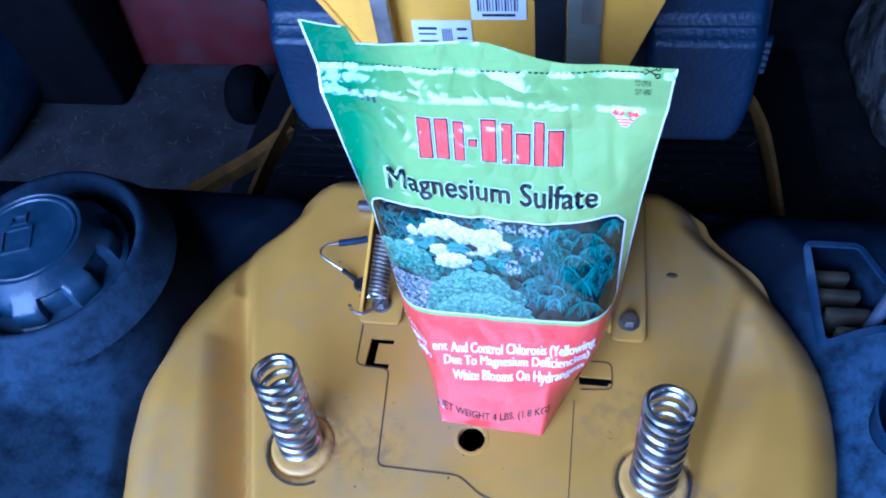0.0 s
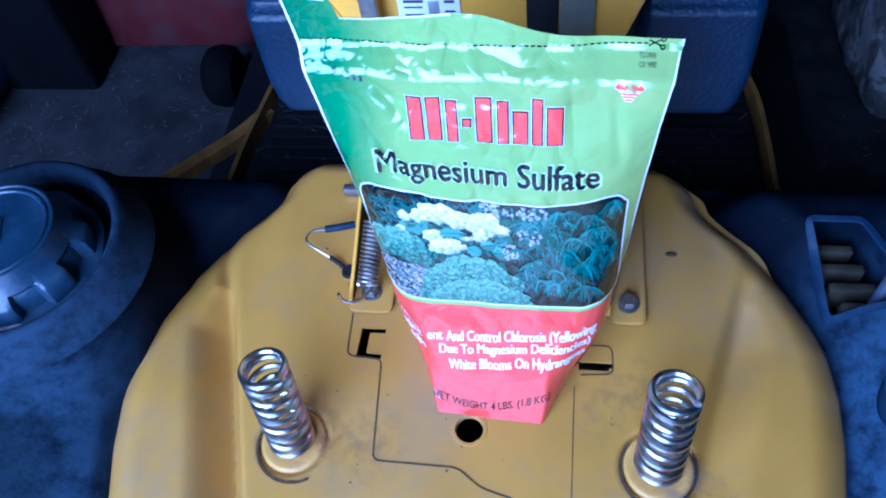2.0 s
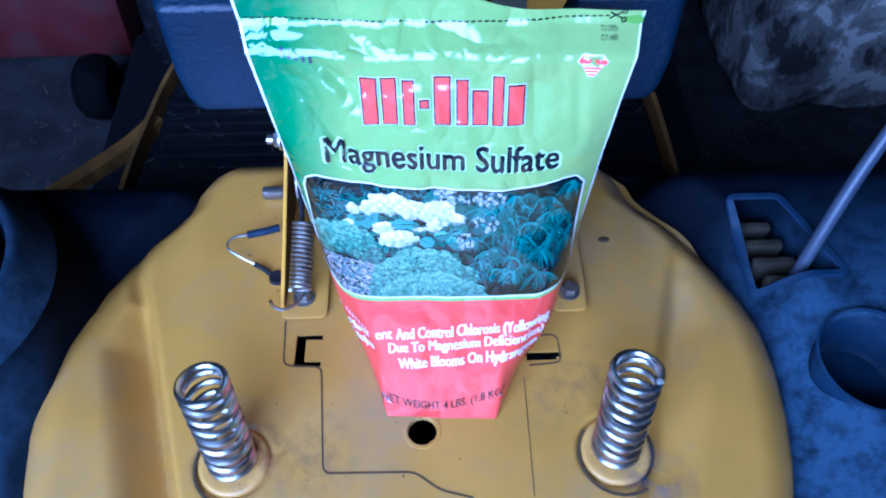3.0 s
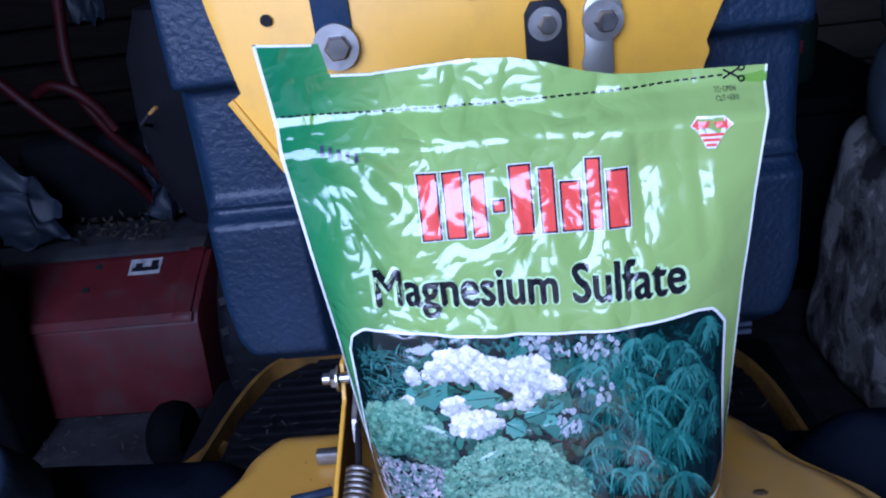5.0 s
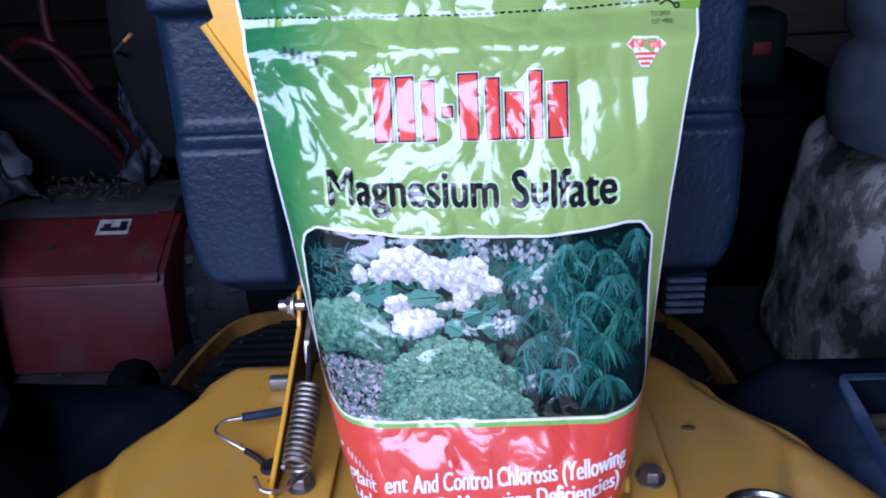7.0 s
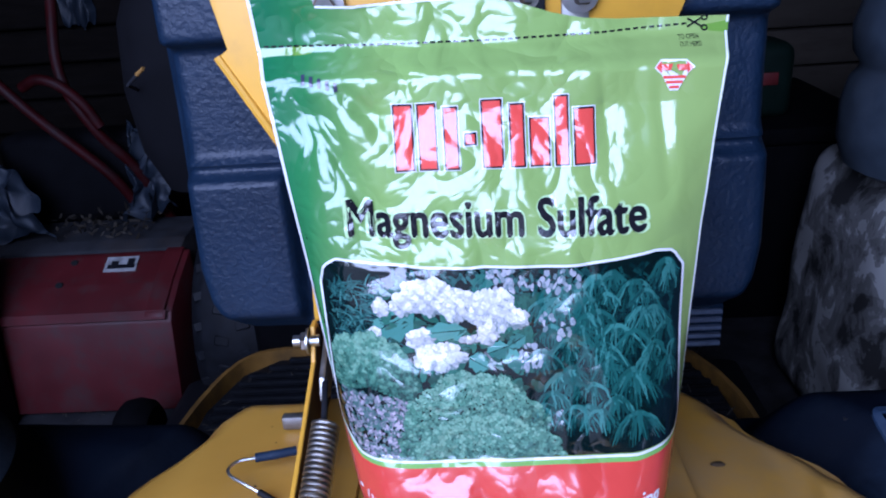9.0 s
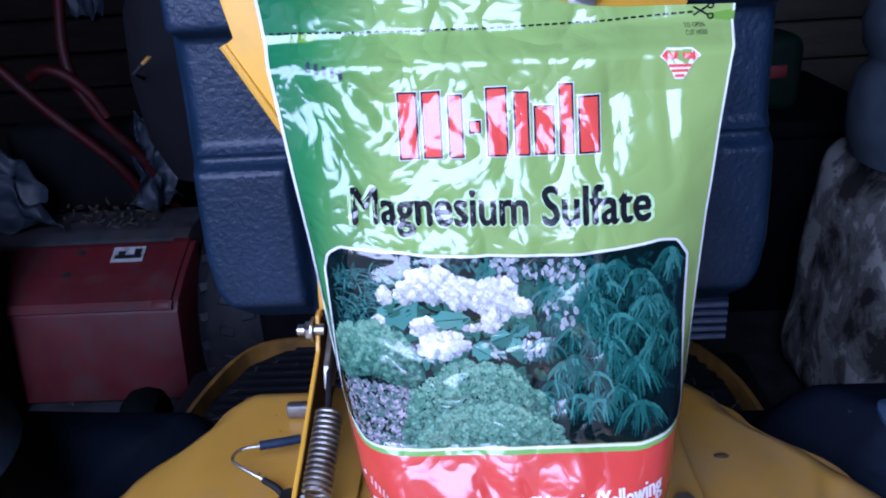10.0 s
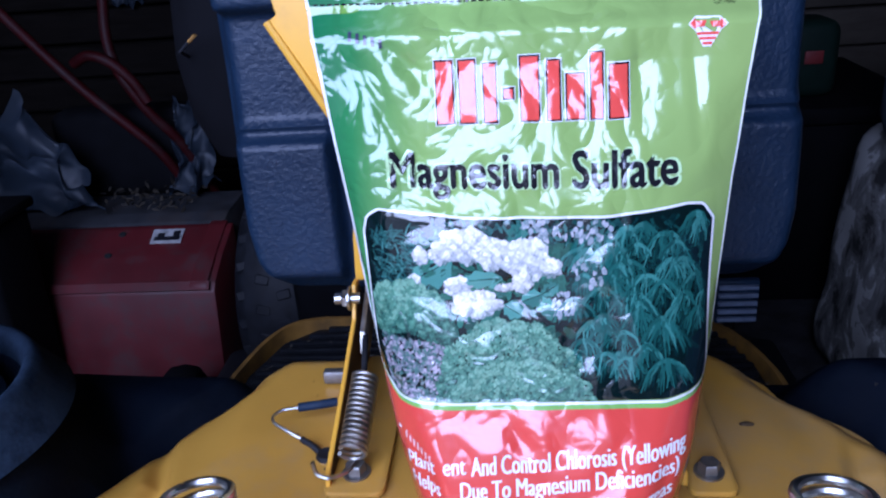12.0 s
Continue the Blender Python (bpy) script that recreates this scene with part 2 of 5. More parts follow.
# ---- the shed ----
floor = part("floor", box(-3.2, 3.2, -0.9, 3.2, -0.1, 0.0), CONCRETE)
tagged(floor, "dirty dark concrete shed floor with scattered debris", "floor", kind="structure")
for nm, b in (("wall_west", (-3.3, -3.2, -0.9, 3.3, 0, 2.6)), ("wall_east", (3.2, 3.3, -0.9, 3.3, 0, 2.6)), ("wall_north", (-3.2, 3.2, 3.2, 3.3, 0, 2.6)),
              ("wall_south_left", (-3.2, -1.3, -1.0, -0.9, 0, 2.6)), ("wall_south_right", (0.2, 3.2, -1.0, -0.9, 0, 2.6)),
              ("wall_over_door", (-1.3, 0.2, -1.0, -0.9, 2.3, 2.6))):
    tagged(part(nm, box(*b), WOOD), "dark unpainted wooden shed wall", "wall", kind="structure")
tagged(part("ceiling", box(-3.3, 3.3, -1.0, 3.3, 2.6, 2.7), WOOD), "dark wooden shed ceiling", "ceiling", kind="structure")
# unseen ground, made pale as a reflector for the pouch film
BOUNCE_GROUND = mat("pale_bounce_ground", (0.34, 0.33, 0.31), 0.9, vary=0.3, scale=3, bump=0.4, bump_scale=20, dirt=(0.2, 0.18, 0.15), dirt_amount=0.6, dirt_scale=0.6)
ground = part("ground", sheet(40, 40, lambda u, v: (u * 400 - 200, v * 400 - 200, -0.11)), BOUNCE_GROUND)
tagged(ground, "unseen pale ground outside the shed, added to reflect daylight", "ground", kind="structure")

# ---- the lawn tractor ----
tractor = thing("lawn_tractor", "yellow and blue-black lawn tractor with its seat tipped forward", "lawn tractor")
CX = -0.010
HALF = [(-0.10, 0.10), (-0.06, 0.155), (0.0, 0.205), (0.06, 0.234), (0.10, 0.248), (0.14, 0.26), (0.186, 0.271), (0.22, 0.280), (0.26, 0.286), (0.30, 0.2875), (0.335, 0.284), (0.36, 0.276), (0.39, 0.262), (0.42, 0.244),
        (0.437, 0.232), (0.452, 0.216), (0.466, 0.203), (0.475, 0.197), (0.49, 0.193), (0.505, 0.182), (0.515, 0.165), (0.522, 0.14)]
PY0, PY1 = -0.10, 0.522


def pan_z(x, y):
    """Height of the seat deck: a flat middle, a shallow gutter and a rounded lip."""
    w = interp(y, HALF)
    ax = abs(x - CX)
    d = min(w - ax, (PY1 - y) * 1.2, (y - PY0) * 1.2)
    fade = 1 - step(0.30, 0.46, y)
    inner = 0.168 + 0.3 * (y - 0.22)
    deep = 1.0 if x < CX else 0.4
    fade *= deep
    lip = max(inner + 0.02, min(inner + 0.048, w - 0.036))
    z = 0.5 - 0.031 * step(inner - 0.005, inner + 0.012, ax) * fade + 0.030 * step(inner + 0.002, lip, ax) * fade
    z -= 0.004 * step(0.176, 0.207, ax) * (1 - fade / deep)
    z -= 0.009 * step(0.17, 0.25, CX - x) * step(0.26, 0.40, y)
    z -= 0.016 * (1 - min(1, max(0, d) / 0.03)) ** 2
    for sx in (-0.136, 0.139):
        r = math.hypot(x - sx, y - 0.232)
        z -= 0.004 * (1 - step(0.0265, 0.029, r))
    return z


def pan_point(u, v):
    y = PY0 + (PY1 - PY0) * v
    hw = interp(y, HALF)
    if u > 0.5:
        hw += 0.008 * step(0.40, 0.435, y) * (1 - step(0.485, 0.507, y))
    return CX + (u * 2 - 1) * hw, y


C_SLOT = ((-0.0985, -0.0905, 0.305, 0.334), (-0.0905, -0.0785, 0.305, 0.3105), (-0.0905, -0.0785, 0.328, 0.334))
R_SLOT = ((0.082, 0.106, 0.3035, 0.3115),)
HOLES = ((0.0, 0.25, 0.0112), (-0.118, 0.386, 0.005))


def deck():
    NX, NY = 220, 240
    bm = bmesh.new()
    g = []
    for i in range(NX + 1):
        row = []
        for j in range(NY + 1):
            x, y = pan_point(i / NX, j / NY)
            for hx, hy, hr in HOLES:
                r = math.hypot(x - hx, y - hy)
                if hr - 0.0016 < r < hr + 0.0016:
                    x, y = hx + (x - hx) * hr / r, hy + (y - hy) * hr / r
            row.append(bm.verts.new((x, y, pan_z(x, y))))
        g.append(row)
    for i in range(NX):
        for j in range(NY):
            q = (g[i][j], g[i + 1][j], g[i + 1][j + 1], g[i][j + 1])
            cx, cy = sum(v.co.x for v in q) / 4, sum(v.co.y for v in q) / 4
            if any(math.hypot(cx - hx, cy - hy) < hr for hx, hy, hr in HOLES):
                continue
            if any(a < cx < b and c < cy < d for a, b, c, d in C_SLOT + R_SLOT):
                continue
            bm.faces.new(q)
    edge = [e for e in bm.edges if e.is_boundary]
    r = bmesh.ops.extrude_edge_only(bm, edges=edge)
    low = [v for v in r["geom"] if isinstance(v, bmesh.types.BMVert)]
    for v in low:
        inner = abs(v.co.x - CX) < 0.13 and 0.2 < v.co.y < 0.4
        v.co.z -= 0.003 if inner else 0.06
    bmesh.ops.remove_doubles(bm, verts=bm.verts, dist=1e-5)
    return bm


seat_deck = part("seat_deck", deck(), YELLOW, tractor, "scuffed yellow pressed steel seat deck", smooth=60)
for hx, hy, hr in HOLES:
    part("hole_edge", lathe([(hr - 0.0008, -0.005), (hr - 0.0006, -0.0004), (hr, 0.0006), (hr + 0.0024, 0.0005), (hr + 0.0028, -0.0002)], 36, (hx, hy, 0.5), caps=False), YELLOW, seat_deck)
part("under_deck", box(-0.2, 0.19, 0.02, 0.46, 0.43, 0.438), PLASTIC, tractor)


def ribbon(points, width, z, thick=0.0006):
    """A narrow raised or dark seam that follows a line on the deck."""
    bm = bmesh.new()
    pts = [Vector((x, y, 0)) for x, y in points]
    rows = []
    for i, p in enumerate(pts):
        d = (pts[min(i + 1, len(pts) - 1)] - pts[max(i - 1, 0)]).normalized()
        s = Vector((-d.y, d.x, 0)) * width / 2
        rows.append([bm.verts.new((q.x, q.y, zz)) for q, zz in ((p - s, z - 0.001), (p - s * 0.9, z + thick), (p + s * 0.9, z + thick), (p + s, z - 0.001))])
    for a, b in zip(rows, rows[1:]):
        for k in range(3):
            bm.faces.new((a[k], a[k + 1], b[k + 1], b[k]))
    return bm


def rounded(points, r=0.006, n=4):
    """A polyline with its inner corners rounded."""
    p = [Vector((*q, 0)) for q in points]
    out = [p[0]]
    for a, b, c in zip(p, p[1:], p[2:]):
        d1, d2 = (a - b).normalized(), (c - b).normalized()
        k = min(r, (a - b).length / 2, (c - b).length / 2)
        s, e = b + d1 * k, b + d2 * k
        for i in range(n + 1):
            t = i / n
            out.append(s * (1 - t) ** 2 + b * 2 * t * (1 - t) + e * t * t)
    out.append(p[-1])
    return [(q.x, q.y) for q in out]


def dense_line(points, gap=0.004):
    out = []
    for a, b in zip(points, points[1:]):
        k = max(1, int(math.hypot(b[0] - a[0], b[1] - a[1]) / gap))
        out += [(a[0] + (b[0] - a[0]) * i / k, a[1] + (b[1] - a[1]) * i / k) for i in range(k)]
    return out + [points[-1]]


SEAM = mat("dark_seam", (0.06, 0.035, 0.012), 0.8, vary=0.4, scale=80, bump=0)
part("seam", ribbon(rounded([(-0.108, 0.345), (-0.1065, 0.306), (-0.077, 0.304), (-0.071, 0.2205), (-0.006, 0.2195), (0.012, 0.206), (0.035, 0.2)]), 0.0014, 0.5, 0.0004), SEAM, seat_deck)
part("seam", ribbon(rounded([(0.078, 0.29), (0.0775, 0.2)]), 0.0007, 0.5, 0.0004), SEAM, seat_deck)
part("seam", ribbon(rounded([(0.09, 0.326), (0.107, 0.326), (0.108, 0.302), (0.083, 0.3)]), 0.0012, 0.5, 0.0004), SEAM, seat_deck)


# compression springs that carry the seat
def coil(base, top, r, wire, turns, n=22, ends=True):
    b, t = Vector(base), Vector(top)
    ax = (t - b).normalized()
    s = ax.cross(Vector((0, 1, 0))).normalized()
    u = s.cross(ax).normalized()
    pts = []
    total = int(turns * n)
    for i in range(total + 1):
        k = i / total
        h = k
        if ends:
            h = interp(k, [(0, 0), (0.9 / turns, 0.02), (1 - 0.9 / turns, 0.98), (1, 1)])
        a = 2 * math.pi * turns * k
        pts.append(b + (t - b) * h + (s * math.cos(a) + u * math.sin(a)) * r)
    return tube(pts, wire, 8)


SCUFF = mat("scuffed_yellow_cup", (0.6, 0.33, 0.06), 0.45, vary=0.15, scale=40, bump=0.1, dirt=(0.2, 0.13, 0.08), dirt_amount=0.6, dirt_scale=30)
for sx, tx in ((-0.136, -0.139), (0.139, 0.141)):
    sp = thing("seat_spring", "shiny zinc-plated compression coil spring standing on the yellow seat deck", "spring", (sx, 0.232, 0.497), "seat springs")
    bm = coil((0, 0, 0.004), (tx - sx, 0.02, 0.09), 0.0156, 0.0024, 9.6)
    part("coil", bm, STEEL, sp)
    part("seat_cup", lathe([(0.0, 0.002), (0.013, 0.002), (0.019, 0.0022), (0.0225, 0.0032), (0.0245, 0.0026), (0.0258, 0.0008), (0.0264, -0.002)], 40), SCUFF, sp, "scuffed yellow round spring cup")
    part("stud", lathe([(0.0, 0.022), (0.0085, 0.022), (0.0098, 0.019), (0.0098, 0.0)], 20), mat("rusty_stud", (0.4, 0.2, 0.1), 0.6, vary=0.3), sp)
    part("gap_ring", lathe([(0.0262, -0.0025), (0.027, -0.0018), (0.0278, -0.001), (0.0284, 0.0005)], 48, caps=False), SEAM, sp)

# hinge brackets with bolts
def hex_bolt(r, h, n=6):
    bm = lathe([(0, h), (r * 0.86, h), (r, h * 0.85), (r, 0)], n)
    return merge(bm, lathe([(r * 1.35, 0.0), (r * 1.35, 0.0014), (r * 0.9, 0.0018)], 24))


left_br = part("hinge_bracket", plate(rounded([(-0.112, 0.50), (-0.112, 0.345), (-0.074, 0.345), (-0.074, 0.50)], 0.007), 0.004, "z", 0.506, 0.0008), YELLOW, tractor, "yellow angle bracket of the seat hinge")
fl_ = part("flange", plate([(0.350, 0.5062), (0.352, 0.514), (0.40, 0.53), (0.47, 0.556), (0.482, 0.578), (0.492, 0.578), (0.502, 0.56), (0.502, 0.5062)], 0.003, "x", -0.1105, 0.0006), YELLOW_SEAT, left_br)
# thin dark brown layer over the flange's inner face, short of its edges
part("brown_film", plate([(0.353, 0.5075), (0.355, 0.513), (0.40, 0.528), (0.47, 0.554), (0.484, 0.574), (0.491, 0.574), (0.499, 0.559), (0.499, 0.5075)], 0.0005, "x", -0.1077), BROWN_FILM, fl_, "dark brown film on the inner face")
b = hex_bolt(0.0066, 0.008)
b.transform(Matrix.Translation((-0.0935, 0.363, 0.5062)))
part("bolt", b, BOLT, left_br, "dull steel hex nut")
b = tube([(-0.1225, 0.478, 0.569), (-0.104, 0.478, 0.569)], 0.0042, 12)
h2 = hex_bolt(0.0068, 0.006)
h2.transform(pose(-0.1112, 0.478, 0.569, 0, -90, 0))
part("pivot_bolt", merge(b, h2), STEEL, left_br, "bright steel pivot bolt")
part("rear_clip", box(-0.138, -0.118, 0.468, 0.476, 0.501, 0.512, 0.002), BOLT, tractor, "small steel clip")
right_br = part("hinge_bracket", plate(rounded([(0.106, 0.50), (0.106, 0.345), (0.134, 0.345), (0.134, 0.50)], 0.006), 0.004, "z", 0.506, 0.0008), YELLOW, tractor, "yellow angle bracket of the seat hinge")
part("flange", plate([(0.350, 0.5062), (0.352, 0.514), (0.40, 0.53), (0.47, 0.556), (0.482, 0.578), (0.492, 0.578), (0.502, 0.56), (0.502, 0.5062)], 0.003, "x", 0.1025, 0.0006), YELLOW_SEAT, right_br)
b = hex_bolt(0.0066, 0.008)
b.transform(Matrix.Translation((0.12, 0.362, 0.5062)))
part("bolt", b, BOLT, right_br, "dull steel hex nut")

# return spring hooked over the bracket
ret = part("return_spring", coil((-0.0935, 0.359, 0.5235), (-0.0905, 0.406, 0.5485), 0.0080, 0.0014, 15, 18, False), DULL_STEEL, tractor, "steel extension spring hooked on the bracket")
part("hook", tube(smooth_line([(-0.0915, 0.366, 0.5155), (-0.097, 0.353, 0.5155), (-0.106, 0.3465, 0.5165), (-0.1135, 0.347, 0.519), (-0.1155, 0.348, 0.527)], 6), 0.0014, 8), STEEL, ret)
part("rod", tube(smooth_line([(-0.0915, 0.405, 0.548), (-0.0925, 0.42, 0.556), (-0.094, 0.435, 0.563)], 4), 0.002, 8), BLACK, ret)
arm = plate([(0.428, 0.552), (0.434, 0.566), (0.476, 0.586), (0.49, 0.584), (0.494, 0.572), (0.486, 0.562), (0.444, 0.546)], 0.004, "x", -0.0975, 0.001)
part("hinge_arm", arm, DULL_STEEL, tractor, "flat grey steel hinge arm")

# seat switch wire
wire = thing("seat_switch_wire", "bent bare wire with blue sleeve and black grommet on the deck", "wire", (-0.14, 0.41, 0.502))
wl = [(-0.144, 0.421, 0.5145), (-0.155, 0.4195, 0.5135), (-0.1605, 0.414, 0.512), (-0.158, 0.408, 0.511), (-0.148, 0.402, 0.509), (-0.137, 0.397, 0.506)]
off = Vector((0.14, -0.41, -0.502))
part("bare_wire", tube([p + off for p in smooth_line(wl, 6)], 0.0011, 8), STEEL, wire)
part("blue_sleeve", tube([p + off for p in smooth_line([(-0.118, 0.428, 0.514), (-0.13, 0.424, 0.5145), (-0.144, 0.421, 0.5145)], 5)], 0.0032, 10), PLASTIC, wire, "dusty blue wire sleeve")
part("black_sleeve", tube([p + off for p in smooth_line([(-0.137, 0.397, 0.506), (-0.127, 0.3915, 0.503), (-0.118, 0.386, 0.494)], 5)], 0.0022, 10), BLACK, wire)
part("grommet", lathe([(0.003, 0.001), (0.006, 0.0015), (0.0075, -0.001), (0.0075, -0.004)], 20, (0.022, -0.024, 0.0)), BLACK, wire)


# dark arcs along one side of the gap round each spring cup
for gx in (-0.136, 0.139):
    arc = [(gx + 0.003 + 0.0300 * math.cos(a), 0.2285 + 0.0300 * math.sin(a)) for a in np.arange(2.5, 5.35, 0.12)]
    gap = ribbon(arc, 0.0021, 0.5002, 0.0006)
    for i, v in enumerate(gap.verts):
        v.co.z += 0.0004 * math.sin(i)
    part("cup_gap", gap, SEAM, seat_deck)

# smears of grime and rust on the deck
def smear(name, colour, x, y, rx, ry, turn, strength, scale):
    m = mat(name, colour, 0.7, vary=0.3, scale=60, bump=0)
    n, l = m.node_tree.nodes, m.node_tree.links
    tc = n["Texture Coordinate"]
    g = n.new("ShaderNodeTexGradient")
    g.gradient_type = "SPHERICAL"
    mp = n.new("ShaderNodeMapping")
    mp.inputs["Scale"].default_value = (1 / rx, 1 / ry, 1)
    l.new(tc.outputs["Object"], mp.inputs[0])
    l.new(mp.outputs[0], g.inputs[0])
    no = n.new("ShaderNodeTexNoise")
    no.inputs["Scale"].default_value, no.inputs["Detail"].default_value, no.inputs["Roughness"].default_value = scale, 8, 0.7
    l.new(tc.outputs["Object"], no.inputs["Vector"])
    mr = n.new("ShaderNodeMapRange")
    mr.inputs[1].default_value, mr.inputs[2].default_value, mr.inputs[4].default_value = 0.44, 0.66, strength
    l.new(no.outputs[0], mr.inputs[0])
    mu = n.new("ShaderNodeMath")
    mu.operation = "MULTIPLY"
    l.new(mr.outputs[0], mu.inputs[0])
    l.new(g.outputs["Fac"], mu.inputs[1])
    l.new(mu.outputs[0], n["Principled BSDF"].inputs["Alpha"])
    bm = bmesh.new()
    bmesh.ops.create_circle(bm, cap_ends=True, segments=28, radius=1)
    bm.transform(Matrix.Diagonal((rx, ry, 1, 1)))
    ob = part("grime_smear", bm, m, seat_deck, "thin smear of grime on the paint")
    ob.matrix_world = pose(x, y, 0.5006, 0, 0, turn)
smear("blue_grime", (0.05, 0.07, 0.12), 0.165, 0.205, 0.03, 0.045, 10, 0.75, 55)
smear("rust_grime", (0.22, 0.07, 0.03), -0.112, 0.236, 0.016, 0.024, 0, 1.3, 70)
smear("grey_grime", (0.1, 0.09, 0.09), -0.085, 0.235, 0.05, 0.045, 0, 0.35, 80)
smear("grey_grime", (0.08, 0.08, 0.09), 0.115, 0.285, 0.06, 0.04, 30, 0.3, 80)

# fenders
def dusty(name, at, size, lit_dust):
    """The fender's plastic, dusty and scuffed round one place, with daylight painted into that patch."""
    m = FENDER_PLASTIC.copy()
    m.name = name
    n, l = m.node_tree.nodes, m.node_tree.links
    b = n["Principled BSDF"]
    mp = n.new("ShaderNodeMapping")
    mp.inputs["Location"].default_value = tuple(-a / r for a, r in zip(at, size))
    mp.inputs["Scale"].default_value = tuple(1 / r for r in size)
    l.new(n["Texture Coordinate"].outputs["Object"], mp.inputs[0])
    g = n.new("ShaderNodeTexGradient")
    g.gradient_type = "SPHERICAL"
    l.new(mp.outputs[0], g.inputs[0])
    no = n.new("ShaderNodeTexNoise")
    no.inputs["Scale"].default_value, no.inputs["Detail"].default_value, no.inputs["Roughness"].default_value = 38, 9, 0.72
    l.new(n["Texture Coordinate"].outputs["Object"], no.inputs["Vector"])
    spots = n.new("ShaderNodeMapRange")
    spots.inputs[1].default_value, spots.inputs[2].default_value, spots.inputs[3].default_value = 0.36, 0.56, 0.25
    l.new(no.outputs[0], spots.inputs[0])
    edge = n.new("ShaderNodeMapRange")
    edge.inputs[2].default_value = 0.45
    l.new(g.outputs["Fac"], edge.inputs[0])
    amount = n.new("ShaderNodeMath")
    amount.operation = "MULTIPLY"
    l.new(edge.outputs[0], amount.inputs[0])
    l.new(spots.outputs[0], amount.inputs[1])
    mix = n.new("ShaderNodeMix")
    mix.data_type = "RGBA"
    mix.inputs[7].default_value = (*lit_dust, 1)
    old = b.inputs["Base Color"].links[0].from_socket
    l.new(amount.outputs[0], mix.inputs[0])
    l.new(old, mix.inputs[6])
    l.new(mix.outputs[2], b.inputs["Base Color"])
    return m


COLLAR = (-0.384, 0.353)


def fender_left(u, v):
    y = -0.12 + 0.64 * v
    xin = CX - interp(y, HALF) + 0.012
    xout = -0.62
    x = xin + (xout - xin) * u
    z = 0.462 + 0.026 * step(0.0, 0.03, xin - x) + 0.075 * step(0.02, 0.15, xin - x) * (1 - step(0.36, 0.51, y)) + 0.012 * step(0.42, 0.46, y)
    r = math.hypot(x - COLLAR[0], y - COLLAR[1])
    z += (0.560 - z) * (1 - step(0.088, 0.128, r))
    if r < 0.09:
        z -= 0.06 * (1 - step(0.064, 0.079, r))
    z -= 0.05 * step(0.47, 0.52, y) ** 2 + 0.05 * (1 - step(-0.05, 0.27, y)) * step(0.0, 0.06, xin - x)
    return (x, y, z + 0.003 * noise.noise(Vector((x * 9, y * 9, 0))))


def skirted(bm, depth):
    e = [k for k in bm.edges if k.is_boundary]
    r = bmesh.ops.extrude_edge_only(bm, edges=e)
    for k in r["geom"]:
        if isinstance(k, bmesh.types.BMVert):
            k.co.z -= depth
    return bm


# the near end is painted paler, as daylight falls on it
part("fender", skirted(sheet(110, 180, fender_left), 0.12), dusty("lit_dusty_black_plastic", (-0.43, 0.16, 0.53), (0.22, 0.25, 0.2), (0.026, 0.044, 0.07)), tractor, "scuffed blue-black plastic fender with a fuel filler", smooth=60)

# the paler patch paints the collar's lit side
part("filler_collar", lathe([(0.0775, -0.045), (0.080, -0.008), (0.0825, 0.0), (0.0865, 0.003), (0.0905, 0.0015), (0.094, -0.005), (0.099, -0.014), (0.108, -0.028)], 72, (COLLAR[0], COLLAR[1], 0.575), caps=False), dusty("lit_dusty_collar_plastic", (-0.37, 0.28, 0.56), (0.2, 0.2, 0.2), (0.022, 0.036, 0.058)), tractor, "round moulded collar of the fuel filler", smooth=60)
SLOT = (0.262, 0.318, 0.367, 0.447)
CUP = (0.342, 0.290, 0.041)


def in_slot(x, y):
    k = (y - SLOT[2]) / (SLOT[3] - SLOT[2])
    x0, x1 = 0.279 - 0.012 * k, 0.345 - 0.035 * k
    return x0 < x < x1 and 0 < k < 1


def fender_right_z(x, y):
    xin = CX + interp(y, HALF) - 0.012
    z = 0.462 + 0.052 * step(0.0, 0.07, x - xin) + 0.012 * step(0.42, 0.62, x)
    return z - 0.055 * step(0.455, 0.52, y) ** 2


def fender_right():
    NX, NY = 150, 190
    bm = bmesh.new()
    g = []
    for i in range(NX + 1):
        row = []
        for j in range(NY + 1):
            y = -0.12 + 0.64 * j / NY
            xin = CX + interp(y, HALF) - 0.012
            x = xin + (0.62 - xin) * i / NX
            r = math.hypot(x - CUP[0], y - CUP[1])
            if abs(r - CUP[2]) < 0.0025:
                x, y = CUP[0] + (x - CUP[0]) * CUP[2] / r, CUP[1] + (y - CUP[1]) * CUP[2] / r
            k = (y - SLOT[2]) / (SLOT[3] - SLOT[2])
            for e in (SLOT[2], SLOT[3]):
                if abs(y - e) < 0.0019:
                    y = e
            if -0.03 < k < 1.03:
                for e in (0.279 - 0.012 * k, 0.345 - 0.035 * k):
                    if abs(x - e) < 0.0014:
                        x = e
            row.append(bm.verts.new((x, y, fender_right_z(x, y) + 0.002 * noise.noise(Vector((x * 9, y * 9, 3))))))
        g.append(row)
    for i in range(NX):
        for j in range(NY):
            q = (g[i][j], g[i + 1][j], g[i + 1][j + 1], g[i][j + 1])
            cx, cy = sum(v.co.x for v in q) / 4, sum(v.co.y for v in q) / 4
            if math.hypot(cx - CUP[0], cy - CUP[1]) < CUP[2] or in_slot(cx, cy):
                continue
            bm.faces.new(q)
    return skirted(bm, 0.05)


